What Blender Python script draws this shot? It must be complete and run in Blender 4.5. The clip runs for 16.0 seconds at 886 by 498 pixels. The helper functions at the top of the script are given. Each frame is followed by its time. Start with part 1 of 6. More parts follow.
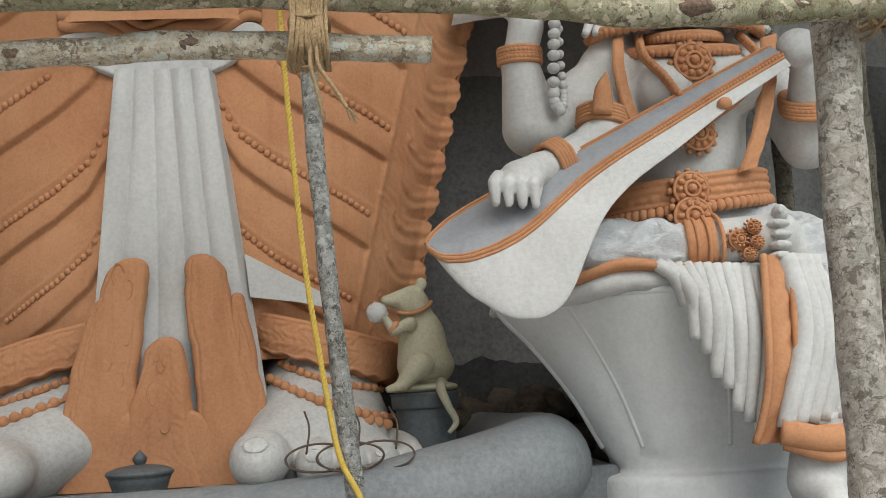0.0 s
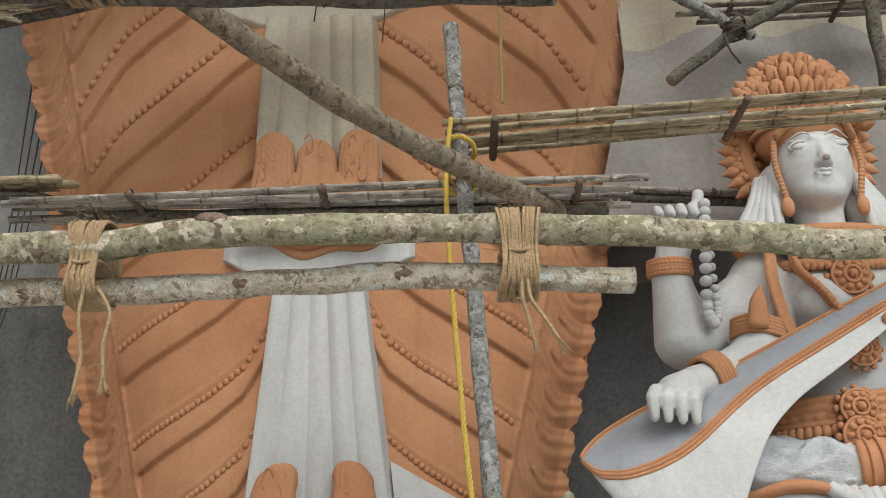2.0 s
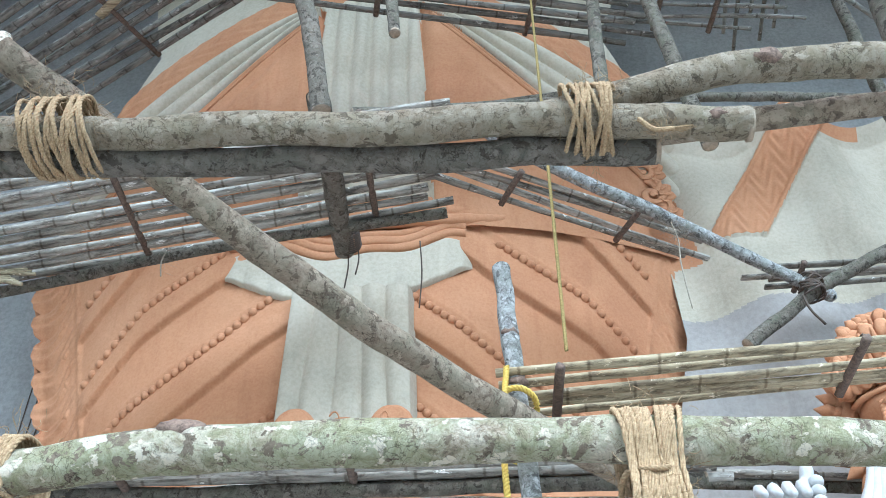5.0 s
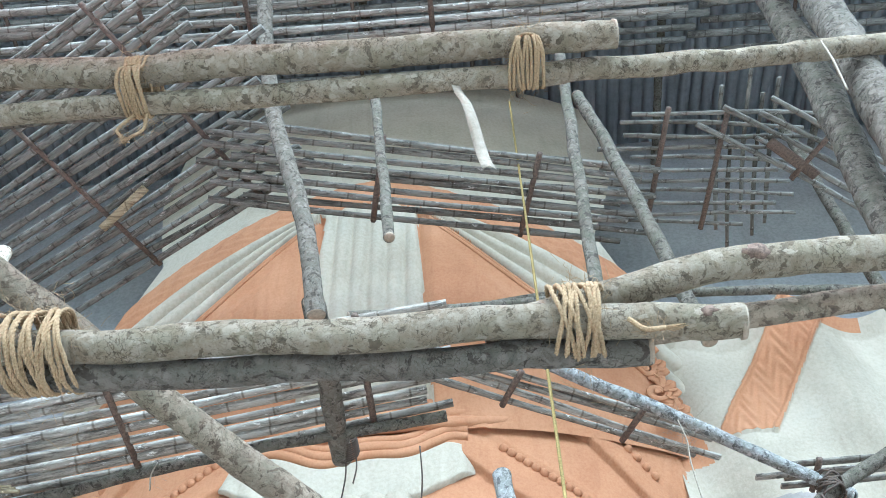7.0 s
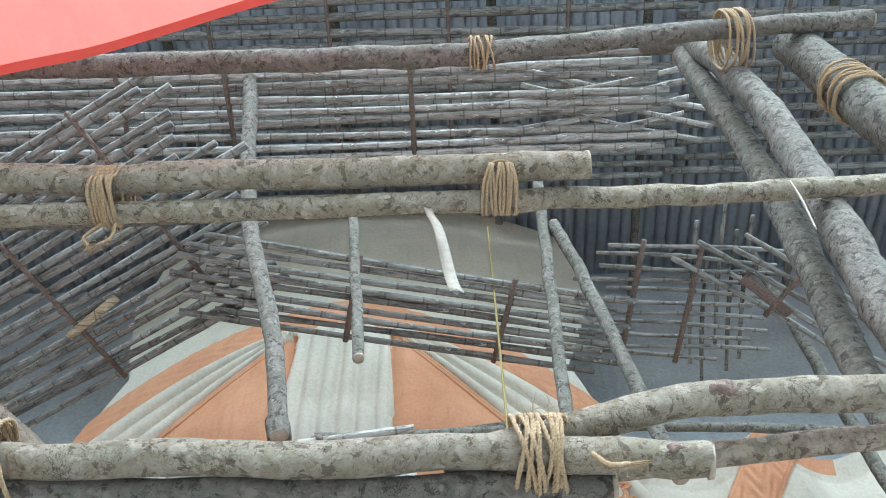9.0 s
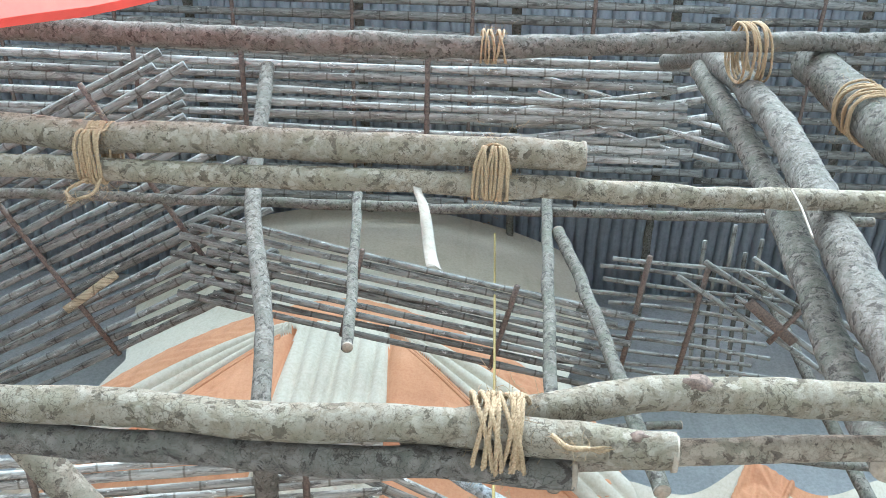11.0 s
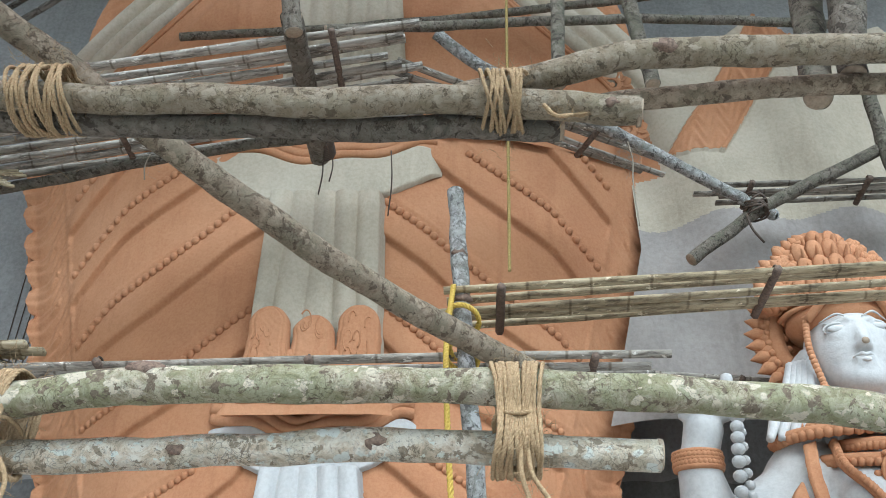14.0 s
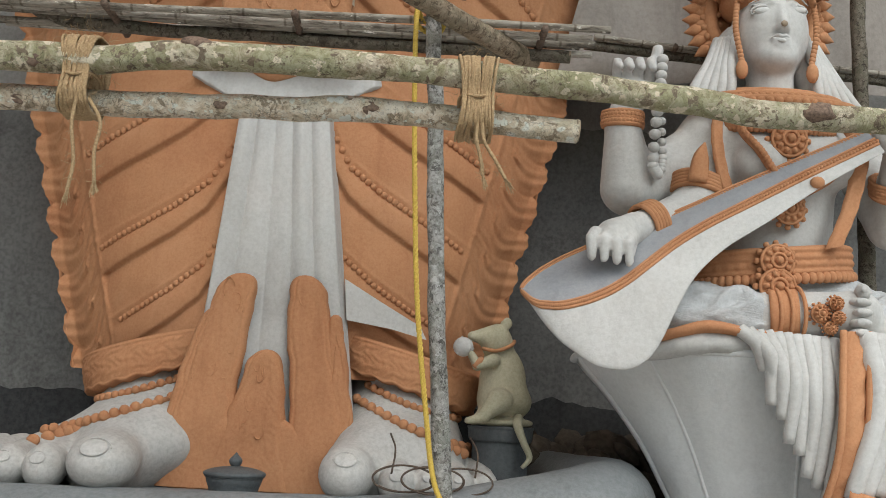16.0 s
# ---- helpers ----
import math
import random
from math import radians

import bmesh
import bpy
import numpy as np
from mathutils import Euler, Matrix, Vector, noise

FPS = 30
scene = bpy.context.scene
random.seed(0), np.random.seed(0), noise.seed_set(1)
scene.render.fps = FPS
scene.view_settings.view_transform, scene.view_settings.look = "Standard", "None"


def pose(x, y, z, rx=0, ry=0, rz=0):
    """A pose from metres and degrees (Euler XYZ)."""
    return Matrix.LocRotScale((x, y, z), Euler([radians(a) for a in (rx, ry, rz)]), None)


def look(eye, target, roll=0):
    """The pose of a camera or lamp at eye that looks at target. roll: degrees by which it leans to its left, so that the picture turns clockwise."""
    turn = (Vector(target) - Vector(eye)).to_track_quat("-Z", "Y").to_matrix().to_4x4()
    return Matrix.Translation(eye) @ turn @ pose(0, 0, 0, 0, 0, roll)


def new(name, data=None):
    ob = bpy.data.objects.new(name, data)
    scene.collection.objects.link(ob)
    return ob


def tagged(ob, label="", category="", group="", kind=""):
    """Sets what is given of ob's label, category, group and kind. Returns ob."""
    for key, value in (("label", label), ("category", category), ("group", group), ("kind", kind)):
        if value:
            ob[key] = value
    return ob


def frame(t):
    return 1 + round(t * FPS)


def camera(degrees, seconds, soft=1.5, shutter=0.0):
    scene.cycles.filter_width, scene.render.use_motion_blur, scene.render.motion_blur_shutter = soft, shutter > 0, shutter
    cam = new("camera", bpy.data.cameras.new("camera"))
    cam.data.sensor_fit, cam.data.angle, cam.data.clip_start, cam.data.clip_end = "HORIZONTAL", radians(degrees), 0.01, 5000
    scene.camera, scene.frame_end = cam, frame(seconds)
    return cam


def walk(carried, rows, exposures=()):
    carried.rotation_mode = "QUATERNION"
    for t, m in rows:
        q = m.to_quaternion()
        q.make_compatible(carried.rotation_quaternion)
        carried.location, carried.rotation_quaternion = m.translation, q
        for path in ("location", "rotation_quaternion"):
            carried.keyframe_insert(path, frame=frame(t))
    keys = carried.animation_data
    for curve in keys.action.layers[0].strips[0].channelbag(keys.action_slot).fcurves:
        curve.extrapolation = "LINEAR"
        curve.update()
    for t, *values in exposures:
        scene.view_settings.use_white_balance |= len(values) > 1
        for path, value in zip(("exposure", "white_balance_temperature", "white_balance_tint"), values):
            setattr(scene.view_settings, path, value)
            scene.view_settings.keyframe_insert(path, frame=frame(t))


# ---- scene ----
cam = camera(51.0, 16.0, soft=0.8)
PATH = [
    (0, (-0.671, -0.135, 1.61), (-0.502, 1.836, 1.909), -3.1),
    (0.5, (-0.686, -0.174, 1.666), (-0.437, 1.747, 2.164), -2.7),
    (1, (-0.752, -0.213, 1.725), (-0.542, 1.682, 2.329), -1.9),
    (1.5, (-0.858, -0.238, 1.735), (-0.819, 1.653, 2.388), -1.3),
    (2, (-1.045, -0.209, 1.731), (-1.086, 1.661, 2.439), -0.8),
    (2.5, (-1.082, -0.002, 1.716), (-1.125, 1.865, 2.43), -0.8),
    (3, (-1.022, 0.321, 1.721), (-1.252, 2.134, 2.534), 1.0),
    (3.5, (-1.068, 0.617, 1.764), (-1.322, 2.387, 2.659), 2.9),
    (4, (-1.193, 0.825, 1.812), (-1.343, 2.514, 2.872), 1.1),
    (4.5, (-1.227, 0.934, 1.874), (-1.321, 2.537, 3.066), 0.0),
    (7, (-1.166, 1.043, 2.0), (-1.23, 2.251, 3.593), -1.9),
    (8, (-1.127, 0.963, 2.067), (-1.163, 2.048, 3.746), -2.8),
    (8.5, (-1.152, 1.044, 2.04), (-1.169, 2.05, 3.769), -4.0),
    (9, (-1.118, 1.078, 2.045), (-1.123, 2.068, 3.782), -1.8),
    (11.5, (-0.956, 1.268, 2.05), (-1.003, 2.226, 3.806), 4.8),
    (12, (-0.929, 1.268, 2.017), (-0.969, 2.371, 3.685), 4.0),
    (12.5, (-0.898, 1.255, 1.998), (-0.944, 2.525, 3.544), 1.2),
    (13, (-0.928, 1.114, 1.942), (-0.989, 2.567, 3.316), -0.6),
    (13.5, (-1.011, 0.754, 1.872), (-1.073, 2.332, 3.099), -0.7),
    (14, (-0.954, 0.405, 1.838), (-1.026, 2.082, 2.926), 0.8),
    (14.5, (-0.827, 0.043, 1.738), (-0.969, 1.849, 2.586), 2.4),
    (15, (-0.822, -0.213, 1.685), (-0.968, 1.68, 2.314), 2.2),
    (15.5, (-0.921, -0.441, 1.667), (-0.958, 1.511, 2.098), 4.1),
    (16, (-1.037, -0.594, 1.64), (-0.985, 1.373, 1.999), 3.0),
]
walk(cam, [(t, look(eye, target, roll)) for t, eye, target, roll in PATH],
     exposures=[(0.0, 0.1, 6200, 5), (2.5, 0.28, 6150, 6), (3.5, 0.6, 5800, 3), (4.5, 1.1, 4900, 0), (7.0, 1.7, 4800, -2), (9.0, 1.6, 4880, -2), (11.5, 2.0, 4800, -3), (12.5, 1.52, 4900, 0), (13.5, 1.0, 4880, -1), (14.5, 0.5, 5950, 4), (16.0, 0.1, 6200, 5)])

# ---- light: bright overcast day, open front behind the camera ----
world = bpy.data.worlds.new("world")
scene.world = world
world.use_nodes = True
wn = world.node_tree
sky = wn.nodes.new("ShaderNodeTexSky")
sky.sky_type, sky.sun_disc = "NISHITA", False
sky.sun_elevation, sky.sun_rotation = radians(58), radians(200)
sky.air_density, sky.dust_density = 1.6, 4.0
wn.links.new(sky.outputs[0], wn.nodes["Background"].inputs[0])
wn.nodes["Background"].inputs[1].default_value = 0.14
sun = new("sun", bpy.data.lights.new("sun", "SUN"))
sun.data.energy, sun.data.angle, sun.data.color = 2.6, radians(50), (1.0, 0.96, 0.9)
sun.matrix_world = look((8, -9, 21), (-1.0, 8, 4))

# ---- materials ----


def mat(name, build, rough=0.8, spec=0.3):
    m = bpy.data.materials.new(name)
    m.use_nodes = True
    nt = m.node_tree
    b = nt.nodes["Principled BSDF"]
    b.inputs["Roughness"].default_value = rough
    b.inputs["Specular IOR Level"].default_value = spec
    build(nt, b)
    return m


def coord(nt, scale=(1, 1, 1)):
    tc, mp = nt.nodes.new("ShaderNodeTexCoord"), nt.nodes.new("ShaderNodeMapping")
    mp.inputs["Scale"].default_value = scale
    nt.links.new(tc.outputs["Object"], mp.inputs[0])
    return mp.outputs[0]


def noise_tex(nt, vec, scale, detail=6, rough=0.6, distort=0.0):
    n = nt.nodes.new("ShaderNodeTexNoise")
    n.inputs["Scale"].default_value, n.inputs["Detail"].default_value = scale, detail
    n.inputs["Roughness"].default_value, n.inputs["Distortion"].default_value = rough, distort
    nt.links.new(vec, n.inputs["Vector"])
    return n.outputs["Fac"]


def ramp(nt, fac, stops):
    r = nt.nodes.new("ShaderNodeValToRGB")
    while len(r.color_ramp.elements) < len(stops):
        r.color_ramp.elements.new(0.5)
    for e, (p, c) in zip(r.color_ramp.elements, stops):
        e.position, e.color = p, (*c, 1) if len(c) == 3 else c
    nt.links.new(fac, r.inputs[0])
    return r.outputs[0]


def mix(nt, fac, a, b, mode="MIX"):
    m = nt.nodes.new("ShaderNodeMix")
    m.data_type, m.blend_type = "RGBA", mode
    for sock, v in ((m.inputs[0], fac), (m.inputs[6], a), (m.inputs[7], b)):
        if isinstance(v, (int, float)):
            sock.default_value = v
        elif isinstance(v, tuple):
            sock.default_value = (*v, 1)
        else:
            nt.links.new(v, sock)
    return m.outputs[2]


def bump(nt, b, height, strength=0.4, dist=0.01):
    bp = nt.nodes.new("ShaderNodeBump")
    bp.inputs["Strength"].default_value, bp.inputs["Distance"].default_value = strength, dist
    nt.links.new(height, bp.inputs["Height"])
    nt.links.new(bp.outputs[0], b.inputs["Normal"])


def plaster(base, dark, light, fine=40, amount=0.5):
    """Painted cement plaster: broad cloudy stains, fine grain, slight relief."""
    def build(nt, b):
        v = coord(nt)
        big = ramp(nt, noise_tex(nt, v, 0.9, 7, 0.62, 0.4), [(0.32, dark), (0.52, base), (0.72, light)])
        speck = ramp(nt, noise_tex(nt, v, fine, 4, 0.7), [(0.35, dark), (0.6, light)])
        c = mix(nt, amount * 0.6, big, speck)
        drip = ramp(nt, noise_tex(nt, coord(nt, (6, 6, 0.5)), 1.2, 5, 0.6), [(0.55, (1, 1, 1)), (0.8, dark)])
        c = mix(nt, 0.25, c, drip, "MULTIPLY")
        nt.links.new(c, b.inputs["Base Color"])
        bump(nt, b, noise_tex(nt, v, fine * 0.5, 9, 0.75), 0.5, 0.014)
    return build


def bark(pale, brown, green, greenness):
    """Bark with patches of pale lichen, moss, flaked brown spots and dark cracks."""
    def build(nt, b):
        v = coord(nt)
        base = ramp(nt, noise_tex(nt, v, 13, 10, 0.78, 1.2), [(0.33, tuple(0.34 * q for q in brown)), (0.44, brown), (0.57, pale)])
        moss = ramp(nt, noise_tex(nt, v, 5.5, 8, 0.72), [(0.46 - 0.12 * greenness, (0, 0, 0)), (0.62 - 0.1 * greenness, (1, 1, 1))])
        c = mix(nt, moss, base, mix(nt, 0.6, base, green))
        flake = ramp(nt, noise_tex(nt, v, 19, 6, 0.65, 0.5), [(0.56, (0, 0, 0)), (0.585, (1, 1, 1))])
        c = mix(nt, flake, c, mix(nt, noise_tex(nt, v, 60, 4, 0.7), tuple(0.25 * q for q in brown), tuple(0.9 * q for q in brown)))
        lich = ramp(nt, noise_tex(nt, coord(nt, (1.0, 1.0, 1.3)), 16, 4, 0.55), [(0.60, (0, 0, 0)), (0.625, (1, 1, 1))])
        c = mix(nt, lich, c, tuple(min(0.9, 1.06 * q) for q in pale))
        spot = nt.nodes.new("ShaderNodeTexVoronoi")
        spot.inputs["Scale"].default_value, spot.inputs["Randomness"].default_value = 17, 1.0
        sw = nt.nodes.new("ShaderNodeVectorMath")
        sw.operation = "MULTIPLY_ADD"
        sn = nt.nodes.new("ShaderNodeTexNoise")
        sn.inputs["Scale"].default_value, sn.inputs["Detail"].default_value = 30, 4
        nt.links.new(v, sn.inputs["Vector"])
        nt.links.new(sn.outputs["Color"], sw.inputs[0])
        sw.inputs[1].default_value = (0.035, 0.035, 0.035)
        nt.links.new(v, sw.inputs[2])
        nt.links.new(sw.outputs[0], spot.inputs["Vector"])
        disc = ramp(nt, spot.outputs["Distance"], [(0.27, (1, 1, 1)), (0.34, (0, 0, 0))])
        some = ramp(nt, noise_tex(nt, v, 4.5, 3, 0.6), [(0.5, (0, 0, 0)), (0.58, (1, 1, 1))])
        c = mix(nt, mix(nt, 1.0, disc, some, "MULTIPLY"), c, tuple(min(0.9, 1.08 * q) for q in pale))
        cell = nt.nodes.new("ShaderNodeTexVoronoi")
        cell.feature, cell.inputs["Scale"].default_value = "DISTANCE_TO_EDGE", 34
        warp = nt.nodes.new("ShaderNodeVectorMath")
        warp.operation = "MULTIPLY_ADD"
        wn_ = nt.nodes.new("ShaderNodeTexNoise")
        wn_.inputs["Scale"].default_value, wn_.inputs["Detail"].default_value = 14, 6
        nt.links.new(v, wn_.inputs["Vector"])
        nt.links.new(wn_.outputs["Color"], warp.inputs[0])
        warp.inputs[1].default_value = (0.12, 0.12, 0.12)
        nt.links.new(v, warp.inputs[2])
        nt.links.new(warp.outputs[0], cell.inputs["Vector"])
        crack = ramp(nt, cell.outputs["Distance"], [(0.0, (0.18, 0.15, 0.12)), (0.06, (1, 1, 1))])
        where = ramp(nt, noise_tex(nt, v, 6, 4, 0.6), [(0.42, (0, 0, 0)), (0.6, (1, 1, 1))])
        c = mix(nt, where, c, mix(nt, 0.8, c, crack, "MULTIPLY"))
        fine = ramp(nt, noise_tex(nt, v, 90, 6, 0.8), [(0.32, (0.18, 0.15, 0.12)), (0.45, (1, 1, 1))])
        c = mix(nt, 0.75, c, fine, "MULTIPLY")
        nt.links.new(c, b.inputs["Base Color"])
        bump(nt, b, noise_tex(nt, v, 30, 12, 0.8, 0.6), 1.0, 0.03)
    return build


def fibre(a, c2, scale):
    def build(nt, b):
        v = coord(nt)
        c = ramp(nt, noise_tex(nt, v, scale, 5, 0.7), [(0.3, a), (0.7, c2)])
        nt.links.new(c, b.inputs["Base Color"])
        bump(nt, b, noise_tex(nt, v, scale * 3, 4, 0.7), 0.6, 0.004)
    return build


def lath_look(a, c2, dark):
    """Weathered split cane: long grain, stains, a tint of its own for each piece."""
    def build(nt, b):
        grain = noise_tex(nt, coord(nt, (1.2, 14, 14)), 3, 7, 0.7)
        c = ramp(nt, grain, [(0.28, dark), (0.48, a), (0.7, c2)])
        oi = nt.nodes.new("ShaderNodeObjectInfo")
        tint = ramp(nt, oi.outputs["Random"], [(0.0, (0.55, 0.53, 0.5)), (0.5, (0.85, 0.83, 0.8)), (1.0, (1, 1, 1))])
        c = mix(nt, 0.9, c, tint, "MULTIPLY")
        blot = ramp(nt, noise_tex(nt, coord(nt, (0.7, 2.5, 2.5)), 6, 8, 0.75, 0.6), [(0.40, (0.22, 0.19, 0.17)), (0.50, (0.8, 0.78, 0.75)), (0.60, (1, 1, 1))])
        c = mix(nt, 0.8, c, blot, "MULTIPLY")
        scab = ramp(nt, noise_tex(nt, coord(nt, (1, 2, 2)), 11, 6, 0.7), [(0.62, (0, 0, 0)), (0.66, (1, 1, 1))])
        c = mix(nt, scab, c, tuple(min(0.8, 1.15 * q) for q in c2))
        node = nt.nodes.new("ShaderNodeTexWave")
        node.bands_direction, node.inputs["Scale"].default_value = "X", 0.8
        node.inputs["Distortion"].default_value, node.inputs["Detail"].default_value = 0.6, 2
        nt.links.new(coord(nt), node.inputs["Vector"])
        c = mix(nt, 0.7, c, ramp(nt, node.outputs["Fac"], [(0.0, (0.3, 0.25, 0.2)), (0.010, (1, 1, 1))]), "MULTIPLY")
        nt.links.new(c, b.inputs["Base Color"])
        bump(nt, b, grain, 0.5, 0.006)
    return build


ORANGE = mat("terracotta_primer", plaster((0.48, 0.235, 0.115), (0.39, 0.17, 0.08), (0.55, 0.29, 0.155), 35, 0.5), 0.85)
WHITE = mat("white_primer", plaster((0.54, 0.535, 0.52), (0.41, 0.40, 0.38), (0.62, 0.615, 0.60), 30, 0.5), 0.75)


def creased(nt, b):
    """White painted plaster cloth, modelled with many fine wrinkles."""
    plaster((0.56, 0.575, 0.585), (0.42, 0.43, 0.435), (0.66, 0.67, 0.68), 30, 0.6)(nt, b)
    w = noise_tex(nt, coord(nt, (2.2, 2.2, 5.0)), 2.4, 7, 0.62, 1.6)
    r = ramp(nt, w, [(0.30, (0, 0, 0)), (0.46, (1, 1, 1)), (0.50, (0.2, 0.2, 0.2)), (0.62, (1, 1, 1)), (0.75, (0.1, 0.1, 0.1))])
    bump(nt, b, r, 0.55, 0.016)


CREASED = mat("creased_white_cloth", creased, 0.75)
CREAM = mat("yellowed_plaster", plaster((0.44, 0.41, 0.29), (0.30, 0.28, 0.19), (0.54, 0.51, 0.38), 40, 0.6), 0.8)
GREY = mat("grey_plaster", plaster((0.70, 0.71, 0.71), (0.58, 0.585, 0.58), (0.76, 0.77, 0.77), 30, 0.5), 0.75)
DARKGREY = mat("dark_grey_paint", plaster((0.085, 0.095, 0.10), (0.05, 0.055, 0.06), (0.14, 0.15, 0.155), 30, 0.5), 0.55, 0.4)
BASEGREY = mat("base_grey_paint", plaster((0.20, 0.215, 0.22), (0.13, 0.14, 0.145), (0.27, 0.28, 0.285), 26, 0.6), 0.6, 0.4)
CEMENT = mat("cement_wall", plaster((0.165, 0.163, 0.157), (0.09, 0.088, 0.084), (0.23, 0.227, 0.22), 22, 0.7), 0.9)
UNSEENWALL = mat("unseen_wall_render", plaster((0.42, 0.415, 0.40), (0.32, 0.315, 0.30), (0.50, 0.495, 0.48), 22, 0.6), 0.9)
PALEWALL = mat("pale_wall_plaster", plaster((0.31, 0.30, 0.285), (0.22, 0.21, 0.20), (0.38, 0.37, 0.355), 22, 0.7), 0.9)
SOIL = mat("soil", plaster((0.075, 0.06, 0.045), (0.045, 0.035, 0.028), (0.12, 0.10, 0.08), 12, 0.9), 0.95)
# Unseen ground, made pale to act as a reflector under poles and roof.
BOUNCEGROUND = mat("pale_bounce_ground", plaster((0.46, 0.445, 0.42), (0.36, 0.345, 0.32), (0.54, 0.525, 0.50), 12, 0.9), 0.95)
OLDWHITE = mat("aged_white_primer", plaster((0.50, 0.435, 0.33), (0.38, 0.325, 0.24), (0.56, 0.495, 0.385), 26, 0.6), 0.8)
WALLGREY = mat("hazy_wall_grey", plaster((0.35, 0.315, 0.285), (0.27, 0.24, 0.215), (0.42, 0.38, 0.345), 20, 0.6), 0.85)
DADO = mat("black_dado_paint", plaster((0.035, 0.036, 0.038), (0.02, 0.02, 0.021), (0.07, 0.07, 0.07), 20, 0.7), 0.8)
GREYWHITE = mat("greyish_white_plaster", plaster((0.47, 0.46, 0.44), (0.34, 0.33, 0.31), (0.56, 0.55, 0.53), 30, 0.7), 0.8)
BARK = mat("lichen_bark", bark((0.80, 0.72, 0.56), (0.46, 0.365, 0.255), (0.35, 0.375, 0.185), 0.8), 0.95)
BARKPALE = mat("pale_bark", bark((0.97, 0.89, 0.75), (0.72, 0.58, 0.41), (0.62, 0.57, 0.42), 0.1), 0.95)
BARKBROWN = mat("brown_bark", bark((0.47, 0.38, 0.275), (0.33, 0.25, 0.175), (0.29, 0.265, 0.18), 0.1), 0.95)
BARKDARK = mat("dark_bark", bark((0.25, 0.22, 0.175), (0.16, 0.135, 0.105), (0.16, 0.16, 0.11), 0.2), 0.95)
BARKOLIVE = mat("olive_bark", bark((0.45, 0.38, 0.28), (0.34, 0.27, 0.18), (0.31, 0.27, 0.17), 0.05), 0.95)
BARKGREY = mat("grey_bark", bark((0.56, 0.555, 0.535), (0.30, 0.285, 0.265), (0.28, 0.29, 0.24), 0.1), 0.95)
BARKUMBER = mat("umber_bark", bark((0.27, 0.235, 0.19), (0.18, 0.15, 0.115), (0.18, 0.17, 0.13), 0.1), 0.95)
BARKPOST = mat("weathered_post_bark", bark((0.70, 0.66, 0.60), (0.46, 0.40, 0.33), (0.44, 0.43, 0.36), 0.1), 0.95)
KNOT = mat("knot_wood", fibre((0.06, 0.04, 0.03), (0.27, 0.19, 0.14), 60), 0.9)
CUT = mat("cut_wood", fibre((0.26, 0.20, 0.14), (0.42, 0.34, 0.25), 50), 0.9)
COIR = mat("coir_rope", fibre((0.23, 0.15, 0.075), (0.52, 0.38, 0.22), 120), 0.95)
YELLOW = mat("yellow_rope", fibre((0.50, 0.33, 0.05), (0.72, 0.53, 0.12), 90), 0.6)
LATH = mat("split_cane", lath_look((0.50, 0.42, 0.27), (0.66, 0.58, 0.42), (0.14, 0.11, 0.075)), 0.75)
LATHGREY = mat("old_split_cane", lath_look((0.43, 0.40, 0.35), (0.60, 0.57, 0.51), (0.14, 0.125, 0.11)), 0.85)
# Darker copy of the cane, with the shade under the roof in its colour.
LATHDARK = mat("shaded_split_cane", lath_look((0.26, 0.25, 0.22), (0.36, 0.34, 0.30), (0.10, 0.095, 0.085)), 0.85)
CLAMP = mat("dark_batten", fibre((0.07, 0.05, 0.04), (0.22, 0.16, 0.12), 40), 0.85)
WIRE = mat("rusty_wire", fibre((0.05, 0.04, 0.035), (0.14, 0.10, 0.07), 80), 0.7)
STRIP = mat("faded_cloth", fibre((0.27, 0.23, 0.17), (0.40, 0.35, 0.275), 40), 0.9)
TARP = mat("red_tarpaulin", fibre((0.62, 0.10, 0.07), (0.78, 0.17, 0.12), 6), 0.6)
tb = TARP.node_tree.nodes["Principled BSDF"]
tn = TARP.node_tree.nodes.new("ShaderNodeBsdfTranslucent")
tm = TARP.node_tree.nodes.new("ShaderNodeMixShader")
tn.inputs[0].default_value, tm.inputs[0].default_value = (0.85, 0.16, 0.12, 1), 0.6
TARP.node_tree.links.new(tb.outputs[0], tm.inputs[1])
TARP.node_tree.links.new(tn.outputs[0], tm.inputs[2])
TARP.node_tree.links.new(tm.outputs[0], TARP.node_tree.nodes["Material Output"].inputs[0])
# Dark roof sheet in paler greys; the haze below it is put into the colour.
ROOFSHEET = mat("haze_paled_sheet_roof", plaster((0.40, 0.41, 0.42), (0.30, 0.305, 0.31), (0.48, 0.49, 0.50), 8, 0.6), 0.7)

# ---- mesh helpers ----


class Shell:
    """Collects vertices, faces and material slots of one mesh."""

    def __init__(self):
        self.v, self.f, self.m, self.n = [], [], [], 0

    def add(self, verts, faces, slot=0):
        verts = np.asarray(verts, float).reshape(-1, 3)
        self.v.append(verts)
        for q in faces:
            self.f.append([i + self.n for i in q])
        self.m += [slot] * len(faces) if isinstance(slot, int) else list(slot)
        self.n += len(verts)

    def mesh(self, name, mats, smooth=True):
        me = bpy.data.meshes.new(name)
        me.from_pydata(np.vstack(self.v).tolist(), [], self.f)
        for k in mats:
            me.materials.append(k)
        me.polygons.foreach_set("material_index", self.m)
        me.polygons.foreach_set("use_smooth", [smooth] * len(self.f))
        me.update()
        return me


def thing(name, label, category, group="", at=(0, 0, 0)):
    e = new(name)
    e.location = at
    e.empty_display_size = 0.1
    return tagged(e, label, category, group)


